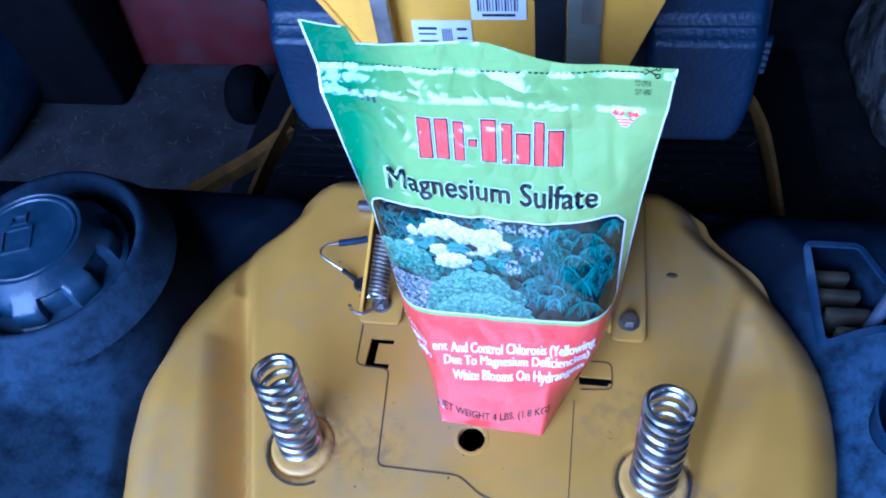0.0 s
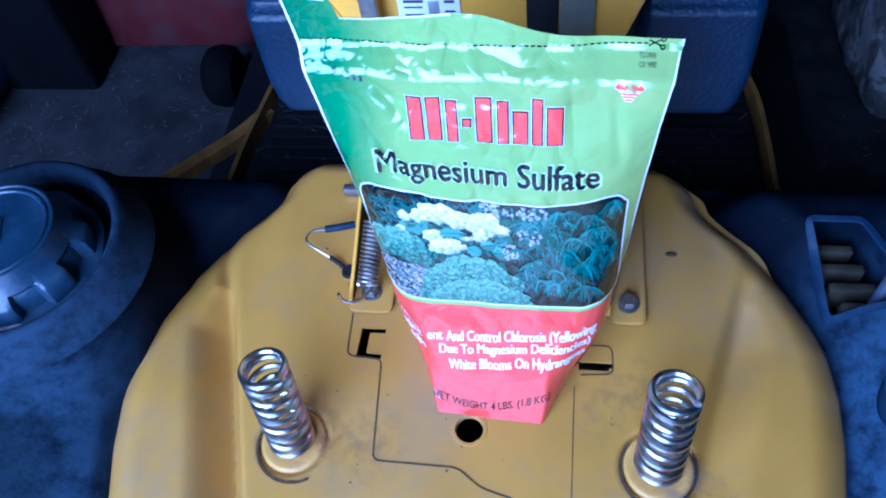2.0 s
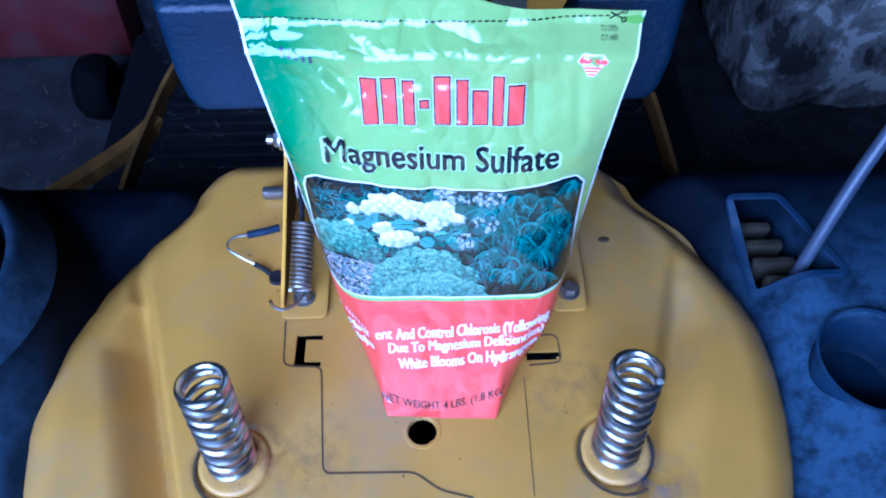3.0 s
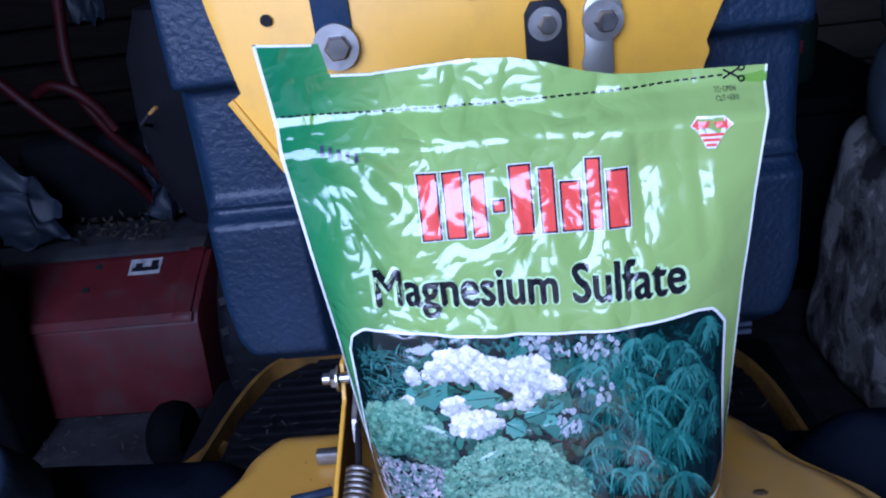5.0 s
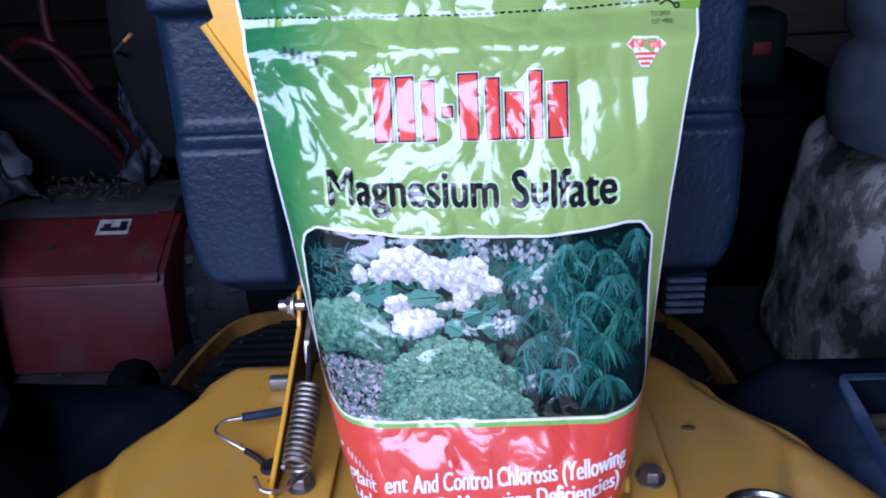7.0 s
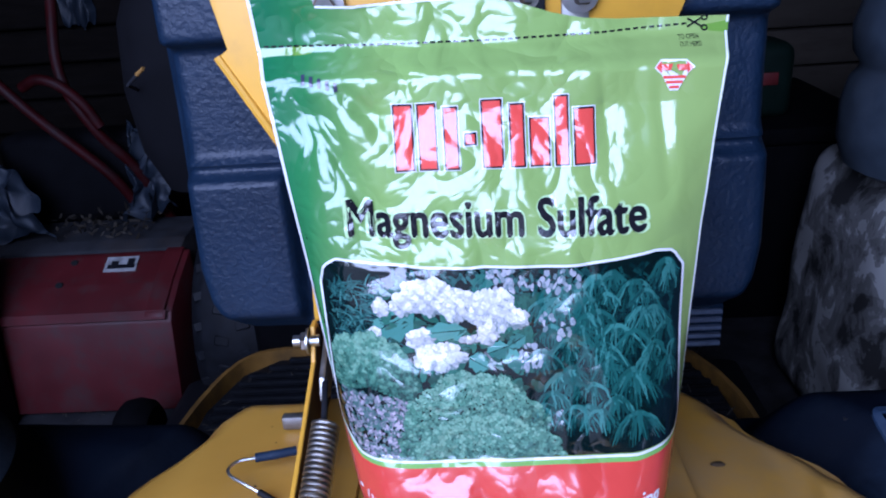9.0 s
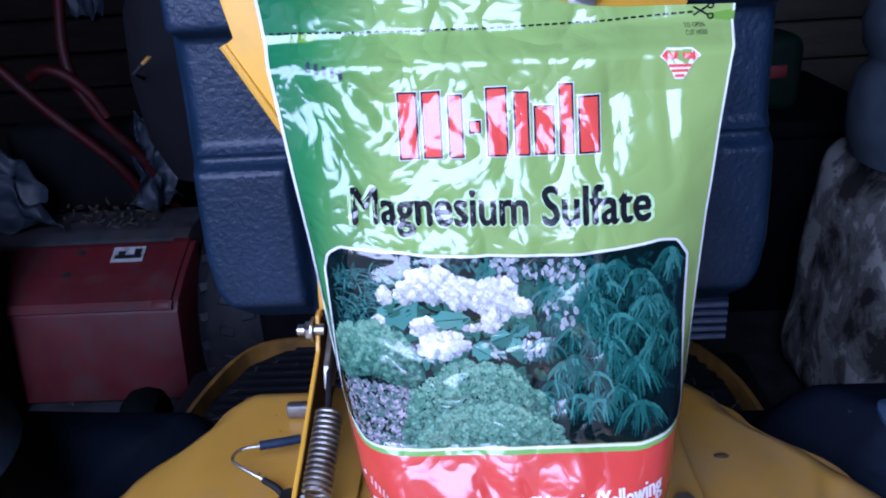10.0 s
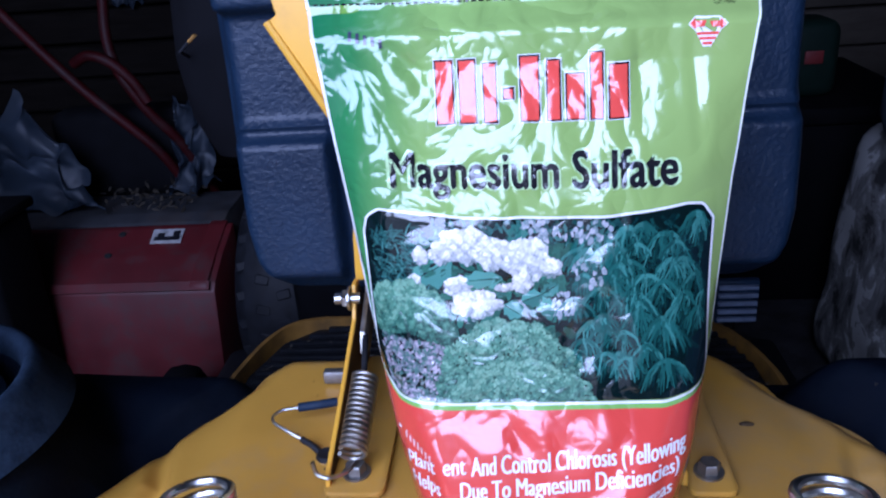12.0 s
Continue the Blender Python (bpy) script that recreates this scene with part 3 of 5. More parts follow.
# same painted daylight, mixed with specks, on the near part
right_fender = part("fender", fender_right(), dusty("lit_dusty_blue_plastic", (0.40, 0.14, 0.5), (0.32, 0.33, 0.25), (0.045, 0.078, 0.13)), tractor, "blue-black plastic fender with cup holder and lever slot", smooth=60)
part("cup_holder", lathe([(0.0, -0.055), (0.035, -0.055), (0.039, -0.05), (0.0412, -0.004), (0.0425, 0.0015), (0.0445, 0.001)], 48, (CUP[0], CUP[1], 0.515), caps=False), PLASTIC, right_fender, "round moulded cup holder")
rim_pts = rounded([(0.31, SLOT[2]), (0.279, SLOT[2]), (0.267, SLOT[3]), (0.31, SLOT[3]), (0.345, SLOT[2]), (0.31, SLOT[2])], 0.006)
sr = ribbon(dense_line(rim_pts), 0.0055, 0.0, 0.001)
for v in sr.verts:
    v.co.z += fender_right_z(v.co.x, v.co.y) + 0.0012
part("slot_rim", sr, PLASTIC, right_fender)
# black liner put in to paint the shade inside the lever slot
part("slot_shade_floor", box(0.24, 0.36, 0.355, 0.46, 0.452, 0.458), HOLE, right_fender)
part("slot_shade_wall", box(0.25, 0.35, 0.4485, 0.452, 0.458, 0.508), HOLE, right_fender)
part("slot_shade_wall", box(0.3475, 0.351, 0.36, 0.448, 0.458, 0.508), HOLE, right_fender)
QUAD = mat("oily_olive_steel", (0.034, 0.029, 0.018), 0.5, spec=0.3, vary=0.4, scale=40, bump=0.1)
for k in range(4):
    yy = 0.372 + 0.0185 * k
    xx = 0.289 - 0.006 * k
    part("slot_tooth", box(xx, xx + 0.036, yy, yy + 0.0085, 0.462, 0.493, 0.002), QUAD, right_fender, "oily olive notched lever quadrant")
lev = part("control_lever", tube(smooth_line([(0.31, 0.372, 0.47), (0.322, 0.39, 0.53), (0.345, 0.418, 0.60), (0.385, 0.455, 0.70)], 6), 0.0055, 12), LEVER, tractor, "grey painted control lever")
part("grip", tube(smooth_line([(0.362, 0.435, 0.643), (0.385, 0.455, 0.70), (0.412, 0.48, 0.765)], 6), 0.011, 14), PLASTIC, lev, "blue-black plastic lever grip")

# fuel cap with its knurled skirt
cap = thing("fuel_cap", "round ribbed blue-black plastic fuel cap on the fender", "fuel cap", (COLLAR[0] - 0.003, COLLAR[1] - 0.002, 0.539))
def lobes(a, i):
    k = math.cos(a * 8 + 0.9)
    return 1.0 - (0.13 * step(-0.15, 0.25, k) if 4 <= i <= 6 else 0.0)
part("cap_body", lathe([(0.0715, -0.012), (0.072, 0.012), (0.071, 0.0165), (0.0685, 0.0185), (0.0665, 0.0195), (0.0655, 0.034), (0.0625, 0.0385), (0.0565, 0.0425), (0.0515, 0.0525), (0.0495, 0.0565), (0.0485, 0.0585), (0.047, 0.0588), (0.046, 0.0572), (0.0445, 0.0572), (0.0435, 0.0588), (0.0415, 0.0588), (0.0405, 0.0575), (0.0, 0.0595)], 160, wobble=lobes), CAP_PLASTIC, cap, smooth=35)
icon = ribbon(rounded([(-0.012, -0.02), (0.012, -0.02), (0.012, 0.004), (-0.012, 0.004), (-0.012, -0.02)], 0.002), 0.003, 0.0592, 0.0012)
merge(icon, ribbon([(-0.006, 0.01), (0.006, 0.01), (0.006, 0.018), (-0.006, 0.018), (-0.006, 0.01)], 0.003, 0.0592, 0.0012))
icon.transform(pose(-0.008, 0.004, 0, 0, 0, 20))
part("embossed_mark", icon, CAP_PLASTIC, cap, "raised moulded pump mark")

# footrests: ribbed mats with a yellow rim
rib = bmesh.new()
for k in range(22):
    y = 0.56 + 0.0195 * k
    hw = interp(y, [(0.5, 0.365), (0.86, 0.35), (0.93, 0.325), (0.98, 0.26)])
    merge(rib, box(-hw, hw - 0.045, y, y + 0.009, 0.2545, 0.263, 0.002, 1))
foot = part("footrest", plate([(-0.372, 0.50), (-0.362, 0.86), (-0.335, 0.945), (-0.29, 0.985), (0.24, 0.985), (0.285, 0.945), (0.31, 0.86), (0.33, 0.50)], 0.02, "z", 0.254, 0.002), BLACK, tractor, "dirty black rubber footrest mat")
tagged(part("rib", rib, BLACK, foot), kind="stuff")
rim = [(-0.385, 0.50), (-0.382, 0.70), (-0.372, 0.80), (-0.362, 0.87), (-0.347, 0.93), (-0.325, 0.968), (-0.29, 0.985), (-0.22, 0.987), (0.18, 0.987), (0.24, 0.98), (0.275, 0.955), (0.30, 0.905), (0.315, 0.86), (0.325, 0.78), (0.33, 0.50)]
def rim_mesh(points, w, z0, z1):
    bm = bmesh.new()
    pts = smooth_line([(x, y, 0) for x, y in points], 4)
    rows = []
    for i, p in enumerate(pts):
        d = (pts[min(i + 1, len(pts) - 1)] - pts[max(i - 1, 0)]).normalized()
        s = Vector((-d.y, d.x, 0)) * w / 2
        rows.append([bm.verts.new((*q.xy, z)) for q, z in ((p - s, z0), (p - s, z1), (p + s, z1), (p + s, z0))])
    for a, b in zip(rows, rows[1:]):
        for k in range(4):
            bm.faces.new((a[k], a[(k + 1) % 4], b[(k + 1) % 4], b[k]))
    bm.faces.new(rows[0])
    bm.faces.new(rows[-1])
    return bm
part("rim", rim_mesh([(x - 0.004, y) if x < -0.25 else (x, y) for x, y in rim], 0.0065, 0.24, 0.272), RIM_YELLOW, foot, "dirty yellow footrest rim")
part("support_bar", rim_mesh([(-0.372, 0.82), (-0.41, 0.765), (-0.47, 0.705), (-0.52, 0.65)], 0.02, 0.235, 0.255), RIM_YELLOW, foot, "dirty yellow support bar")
part("console", box(-0.335, 0.26, 1.0, 1.3, 0.12, 0.60, 0.03, 3), CRATE, tractor, "black textured front console")
chassis = part("chassis", box(-0.3, 0.28, -0.1, 1.25, 0.1, 0.235, 0.01), BLACK, tractor)
pedal = part("foot_pedal", box(0.268, 0.324, 0.918, 0.93, 0.285, 0.35, 0.004), PLASTIC, tractor, "ribbed blue foot pedal")
for k in range(5):
    part("pedal_rib", box(0.271, 0.321, 0.912, 0.919, 0.291 + 0.0118 * k, 0.2965 + 0.0118 * k, 0.0015), LABEL_GREY, pedal, "pale ridge")
part("pedal_arm", tube([(0.296, 0.93, 0.29), (0.29, 0.96, 0.24)], 0.008), BLACK, pedal)
for wx, wy in ((-0.585, 1.09),):
    w = lathe([(0.0, -0.03), (0.045, -0.03), (0.056, -0.02), (0.06, 0.0), (0.056, 0.02), (0.045, 0.03), (0.0, 0.03)], 32)
    w.transform(pose(wx, wy, 0.06, 0, 90, 0))
    part("gauge_wheel", w, CRATE, tractor, "dark plastic deck gauge wheel")
part("mower_deck", box(-0.53, 0.45, 0.55, 1.2, 0.06, 0.1, 0.02), BLACK, tractor)
for tx in (-0.42, 0.40):
    w = lathe([(0.06, -0.09), (0.19, -0.095), (0.225, -0.07), (0.23, 0.0), (0.225, 0.07), (0.19, 0.095), (0.06, 0.09)], 40)
    w.transform(pose(tx, 0.1, 0.2305, 0, 90, 0))
    part("rear_wheel", w, BLACK, tractor, "black rubber rear tyre")

# front tyre with its block tread
ft = lathe([(0.07, -0.06), (0.15, -0.075), (0.185, -0.068), (0.2, -0.045), (0.203, 0.0), (0.2, 0.045), (0.185, 0.068), (0.15, 0.075), (0.07, 0.06)], 48)
ft.transform(pose(-0.38, 1.245, 0.2055, 0, 90, 0))
front_tyre = part("front_wheel", ft, BLACK, tractor, "worn black front tyre with block tread", smooth=60)
for row, (off_, lean) in enumerate(((-0.05, 14), (-0.017, -12), (0.017, 12), (0.05, -14))):
    for k in range(26):
        a = 360 * (k + 0.5 * (row % 2)) / 26
        lug = box(-0.012, 0.012, -0.008, 0.008, -0.003, 0.0035, 0.002, 1)
        lug.transform(pose(-0.38, 1.245, 0.2055) @ Matrix.Rotation(radians(a), 4, "X") @ pose(off_, 0, 0.2 if abs(off_) < 0.03 else 0.194, 0, 0, lean))
        part("tread_lug", lug, BLACK, front_tyre)

# ---- the tipped-up seat ----
seat = thing("tractor_seat", "blue-black grained plastic seat shell tipped forward, underside with yellow plate", "seat", (0, 0.5, 0.56))
SO = Vector((0, -0.5, -0.56))
SW = [(0.540, 0.155), (0.547, 0.178), (0.56, 0.196), (0.585, 0.208), (0.61, 0.211), (0.65, 0.210), (0.72, 0.207), (0.80, 0.206), (0.90, 0.203), (1.0, 0.19), (1.04, 0.165)]


def shell(u, v):
    z = 0.540 + 0.50 * v
    w = interp(z, SW)
    s = u * 2 - 1
    if s > 0:
        w += 0.017 * min(1.0, s * 4)
    x = s * w
    ax = abs(x)
    y = 0.525
    side = step(0.0, 0.03, w - ax)
    y += (0.08 if s > 0 else 0.045) * (1 - side) ** 2 + 0.03 * (1 - step(0.540, 0.566, z)) ** 2 + 0.03 * step(1.0, 1.04, z)
    block = step(0.118, 0.124, ax) * (1 - step(w - 0.022, w - 0.008, ax))
    low = (1 - step(0.675, 0.684, z)) * step(0.557, 0.576, z)
    top = step(0.764, 0.774, z)
    y -= 0.016 * block * max(low, 0) + 0.022 * block * top
    ridge = math.exp(-((z - 0.687) / 0.0035) ** 2) * block
    y -= 0.006 * ridge
    return Vector((x, y, z)) + SO


part("shell", sheet(140, 170, shell), SEAT_PLASTIC, seat, smooth=70)
part("shell_back", box(-0.17, 0.17, 0.575 - 0.5, 0.64 - 0.5, 0.02, 0.46, 0.03, 3), SEAT_PLASTIC, seat)
wing = lathe([(0.0, -0.05), (0.03, -0.05), (0.045, -0.03), (0.05, 0.0), (0.045, 0.03), (0.03, 0.05), (0.0, 0.05)], 28)
wing.transform(Matrix.Translation((-0.222, 0.135, 0.165)) @ Matrix.Diagonal((0.95, 0.9, 1.7, 1)))
part("side_bolster", wing, CRATE, seat)

stick = tube([(-0.246, 0.098, 0.168), (-0.243, 0.075, 0.176), (-0.2325, 0.07, 0.184)], 0.0014, 8)
st = part("release_stick", stick, BLACK, seat, "thin dark release stick")
part("stick_tip", tube([(-0.2325, 0.07, 0.184), (-0.2255, 0.067, 0.189)], 0.0015, 8), RIM_YELLOW, st, "yellow tip")

PLATE = [(-0.152, 0.84), (-0.149, 0.815), (-0.14, 0.768), (-0.146, 0.764), (-0.1046, 0.686), (-0.102, 0.64), (-0.108, 0.61), (-0.110, 0.575), (-0.09, 0.575), (-0.09, 0.66), (0.08, 0.66), (0.08, 0.575),
         (0.1, 0.575), (0.105, 0.60), (0.105, 0.665), (0.139, 0.764), (0.137, 0.77), (0.147, 0.795), (0.15, 0.84), (0.15, 0.95), (-0.152, 0.95)]
pl = part("mounting_plate", plate([(x, z - 0.56) for x, z in PLATE], 0.004, "y", -0.005, 0.0008), YELLOW_SEAT, seat, "yellow steel mounting plate")
part("rolled_edge", tube(smooth_line([(-0.147, 0.496 - 0.5, 0.764 - 0.56), (-0.125, 0.495 - 0.5, 0.724 - 0.56), (-0.106, 0.496 - 0.5, 0.688 - 0.56), (-0.1, 0.497 - 0.5, 0.675 - 0.56)], 4), 0.003, 8), YELLOW_SEAT, pl)
part("slide_slot", box(0.034, 0.057, -0.008, 0.0, 0.07, 0.2, 0.001), BLACK, pl, "black adjuster slot")
part("slide_rail", box(0.058, 0.083, -0.009, 0.0, 0.07, 0.2, 0.001), mat("olive_rail", (0.12, 0.12, 0.09), 0.5, vary=0.3), pl, "dull olive rail")
part("slide_slot", box(-0.088, -0.066, -0.0075, 0.0, 0.232, 0.33, 0.001), PLASTIC, pl, "black adjuster slot")


def washer_bolt(x, z, r, parent):
    bm = lathe([(r * 0.35, 0.003), (r, 0.003), (r * 1.02, 0.0015), (r * 1.02, -0.002)], 32)
    bm.transform(pose(x, -0.0075, z - 0.56, 90, 0, 0))
    w = part("washer", bm, BOLT, parent, "worn steel washer")
    h = lathe([(0, 0.009), (r * 0.48, 0.009), (r * 0.56, 0.0075), (r * 0.56, 0.0025)], 6)
    h.transform(pose(x, -0.0075, z - 0.56, 90, 0, 12))
    part("bolt_head", h, BOLT, w)


washer_bolt(-0.0765, 0.790, 0.0135, pl)
strap = plate([(0.033, 0.225), (0.033, 0.236), (0.037, 0.243), (0.053, 0.243), (0.057, 0.236), (0.057, 0.17), (0.033, 0.17)], 0.004, "y", -0.0095, 0.001)
part("black_strap", strap, BLACK, pl, "black steel strap")
washer_bolt(0.0445, 0.790, 0.0095, pl)
latch = plate([(0.0665, 0.236), (0.07, 0.243), (0.085, 0.243), (0.0885, 0.236), (0.0885, 0.224), (0.083, 0.218), (0.083, 0.15), (0.0675, 0.15), (0.0675, 0.198), (0.0645, 0.204), (0.0665, 0.211)], 0.003, "y", -0.0095, 0.0006)
part("latch_strap", latch, mat("dull_zinc", (0.36, 0.35, 0.31), 0.4, metal=0.8, vary=0.2, bump=0.05), pl, "dull zinc latch strap")
washer_bolt(0.0775, 0.7885, 0.0115, pl)
# dark discs on the plate paint the shade inside its holes
for hx, hz, hr in ((-0.115, 0.809, 0.0035), (0.005, 0.812, 0.0045), (-0.005, 0.675, 0.0045)):
    bm = lathe([(0.0, 0.0008), (hr, 0.0008), (hr, 0.0)], 18)
    bm.transform(pose(hx, -0.0062, hz - 0.56, 90, 0, 0))
    part("plate_hole", bm, HOLE, pl)
hk = plate([(-0.085, 0.20), (-0.085, 0.12), (-0.078, 0.108), (-0.06, 0.108), (-0.06, 0.115), (-0.072, 0.12), (-0.072, 0.20)], 0.003, "y", -0.02, 0.0008)
part("bent_strap", hk, BOLT, pl, "bent grey steel strap")


def sticker(name, x0, x1, z0, z1, parent, bars, label, y=-0.0062):
    st = part(name, box(x0, x1, y, y + 0.001, z0, z1), WHITE_PAPER, parent, label)
    for a, b, c, d in bars:
        part("print_bar", box(x0 + a * (x1 - x0), x0 + b * (x1 - x0), y - 0.0003, y + 0.0005, z0 + c * (z1 - z0), z0 + d * (z1 - z0)), INK, st)
    return st


code = [(0.12 + 0.055 * k, 0.12 + 0.055 * k + (0.018 if k % 3 else 0.034), 0.3, 0.9) for k in range(14)]
sticker("bar_label", -0.013, 0.028, 0.1515, 0.1775, pl, code + [(0.2, 0.8, 0.12, 0.2)], "white bar code label")
sticker("price_label", -0.06, -0.014, 0.122, 0.150, pl, [(0.5 + 0.03 * k, 0.515 + 0.03 * k, 0.25, 0.75) for k in range(6)] + [(0.1, 0.42, 0.72, 0.8), (0.1, 0.4, 0.55, 0.6), (0.1, 0.42, 0.3, 0.36), (0.75, 0.92, 0.7, 0.78), (0.75, 0.92, 0.4, 0.46)], "white printed price label")

# ---- things behind the tractor ----
tiller = thing("garden_tiller", "dusty red garden tiller with tubular handles standing on the floor", "tiller", (-0.8, 1.4, 0))
TO = Matrix.Translation((0.8, -1.4, 0))
b = plate([(1.228, 0.012), (1.258, 0.185), (1.27, 0.2), (1.33, 0.232), (1.40, 0.26), (1.415, 0.263), (1.415, 0.012)], 0.67, "x", -1.235, 0.004)
b.transform(TO)
hood = part("tine_hood", b, RED, tiller, "dusty dark red tine hood")
b = plate([(1.254, 0.19), (1.264, 0.203), (1.262, 0.206), (1.25, 0.193)], 0.664, "x", -1.237)
b.transform(TO)
part("hood_fold", b, RED, hood)
b = plate([(1.418, 0.012), (1.418, 0.266), (1.45, 0.276), (1.56, 0.28), (1.64, 0.25), (1.66, 0.012)], 0.64, "x", -1.225, 0.004)
b.transform(TO)
part("hood_top", b, DUST, tiller, "grey dusty sheet metal top")
b = plate([(1.252, 0.196), (1.259, 0.204), (1.328, 0.237), (1.398, 0.265), (1.416, 0.268), (1.416, 0.255), (1.33, 0.222), (1.262, 0.19)], 0.035, "x", -0.612, 0.002)
b.transform(TO)
part("end_band", b, RED, hood, "dusty red folded end band")
for hx, hy, hz in ((-0.80, 1.33, 0.2345), (-0.79, 1.385, 0.2565), (-0.98, 1.30, 0.219)):
    b = lathe([(0.0, 0.0016), (0.006, 0.0014), (0.0075, 0.0)], 9)
    b.transform(TO @ pose(hx, hy, hz, 25, 0, 20))
    part("dark_spot", b, HOLE, hood, "dark spot on the red hood")
dc = box(-0.032, 0.032, -0.019, 0.019, 0, 0.0012)
DEC = pose(-0.692, 1.376, 0.2525, 26, 0, 0)
dc.transform(TO @ DEC)
decal = part("warning_decal", dc, mat("worn_decal", (0.3, 0.3, 0.3), 0.7, vary=0.4, scale=60, bump=0), hood, "worn white warning decal")
dk = box(-0.026, 0.028, -0.011, -0.002, 0.0010, 0.0018)
merge(dk, box(0.012, 0.026, -0.004, 0.013, 0.0010, 0.0018))
merge(dk, box(-0.02, -0.006, -0.002, 0.008, 0.0010, 0.0018))
dk.transform(TO @ DEC)
part("decal_shape", dk, INK, decal)
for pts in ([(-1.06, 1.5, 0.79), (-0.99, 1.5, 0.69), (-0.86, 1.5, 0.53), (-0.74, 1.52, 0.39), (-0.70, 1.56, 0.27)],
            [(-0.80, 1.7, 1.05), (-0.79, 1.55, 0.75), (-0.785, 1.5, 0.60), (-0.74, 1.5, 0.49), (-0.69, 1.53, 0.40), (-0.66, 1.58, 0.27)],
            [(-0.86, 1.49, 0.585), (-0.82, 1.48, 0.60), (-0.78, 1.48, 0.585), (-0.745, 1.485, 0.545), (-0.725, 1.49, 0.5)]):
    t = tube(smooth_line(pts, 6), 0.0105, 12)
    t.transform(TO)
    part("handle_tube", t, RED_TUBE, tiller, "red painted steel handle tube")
e = box(-1.0, -0.68, 1.56, 1.66, 0.27, 0.47, 0.03, 3)
e.transform(TO)
part("engine", e, CRATE, tiller, "black grimy engine")

def rag(name, label, corners, seed, mat_=TARP, n=26, amp=0.03):
    a, b_, c, d = [Vector(p) for p in corners]
    def fn(u, v):
        p = (a * (1 - u) + b_ * u) * (1 - v) + (d * (1 - u) + c * u) * v
        q = Vector((u * 3.1 + seed, v * 3.1, seed))
        return p + Vector((noise.noise(q * 1.3) * amp, -abs(noise.noise(q)) * amp * 1.5, noise.noise(q * 1.7 + Vector((9, 9, 9))) * amp))
    bm = sheet(n, n, fn)
    bmesh.ops.solidify(bm, geom=bm.faces[:], thickness=0.003)
    ob = part(name, bm, mat_, smooth=60)
    return tagged(ob, label, "plastic sheet")


rag("plastic_sheet", "crumpled pale blue plastic sheet lying on the tiller", [(-1.12, 1.46, 0.285), (-0.855, 1.45, 0.29), (-0.885, 1.48, 0.37), (-1.02, 1.5, 0.53)], 1.0)
rag("plastic_sheet", "crumpled pale plastic bag hanging beside the engine", [(-0.73, 1.53, 0.29), (-0.62, 1.53, 0.32), (-0.66, 1.56, 0.47), (-0.70, 1.56, 0.50)], 4.0)
rag("plastic_sheet", "grey plastic bag hanging on the wall", [(-1.13, 2.243, 0.62), (-1.04, 2.243, 0.62), (-1.0, 2.243, 0.88), (-1.14, 2.243, 0.88)], 7.0, amp=0.022)

# mottled sack and the jug on it
def camo():
    m = mat("mottled_sack_cloth", (0.17, 0.17, 0.175), 0.85, vary=0.25, scale=20, bump=0.5, bump_scale=70)
    n, l = m.node_tree.nodes, m.node_tree.links
    tc = n["Texture Coordinate"]
    w = n.new("ShaderNodeTexNoise")
    w.inputs["Scale"].default_value, w.inputs["Detail"].default_value, w.inputs["Distortion"].default_value = 15, 12, 0.5
    w.inputs["Roughness"].default_value = 0.62
    mp = n.new("ShaderNodeMapping")
    mp.inputs["Scale"].default_value, mp.inputs["Rotation"].default_value = (1, 1, 0.7), (0, 0.6, 0)
    l.new(tc.outputs["Object"], mp.inputs[0])
    l.new(mp.outputs[0], w.inputs["Vector"])
    vo = n.new("ShaderNodeTexVoronoi")
    vo.inputs["Scale"].default_value = 26
    l.new(mp.outputs[0], vo.inputs["Vector"])
    mixv = n.new("ShaderNodeMath")
    mixv.operation = "MULTIPLY_ADD"
    mixv.inputs[1].default_value = 0.06
    sepv = n.new("ShaderNodeSeparateColor")
    l.new(vo.outputs["Color"], sepv.inputs[0])
    l.new(sepv.outputs[0], mixv.inputs[0])
    l.new(w.outputs[0], mixv.inputs[2])
    r = n.new("ShaderNodeValToRGB")
    r.color_ramp.interpolation = "CONSTANT"
    for pos, c in ((0.0, 0.022), (0.44, 0.075), (0.48, 0.14), (0.54, 0.21), (0.59, 0.42)):
        el = r.color_ramp.elements.new(pos)
        el.color = (c * 0.98, c * 0.97, c * 0.92, 1)
    l.new(mixv.outputs[0], r.inputs[0])
    l.new(r.outputs[0], n["Principled BSDF"].inputs["Base Color"])
    return m


def soft_box(w, d, h, bulge=0.1, n=14, seed=0.0, amp=0.012):
    bm = bmesh.new()
    bmesh.ops.create_cube(bm, size=1)
    bmesh.ops.subdivide_edges(bm, edges=bm.edges[:], cuts=n, use_grid_fill=True)
    for v in bm.verts:
        c = v.co * 2
        k = (abs(c.x) ** 8 + abs(c.y) ** 8 + abs(c.z) ** 8) ** (1 / 8)
        c = c / k * (1 + bulge * 0.3 * (1 - c.z * c.z))
        a = Vector((c.x * w / 2, c.y * d / 2, c.z * h / 2 + h / 2))
        v.co = a + c.normalized() * noise.noise(a * 9 + Vector((seed, 0, 0))) * amp
        v.co.z = max(0.0, v.co.z)
    return bm


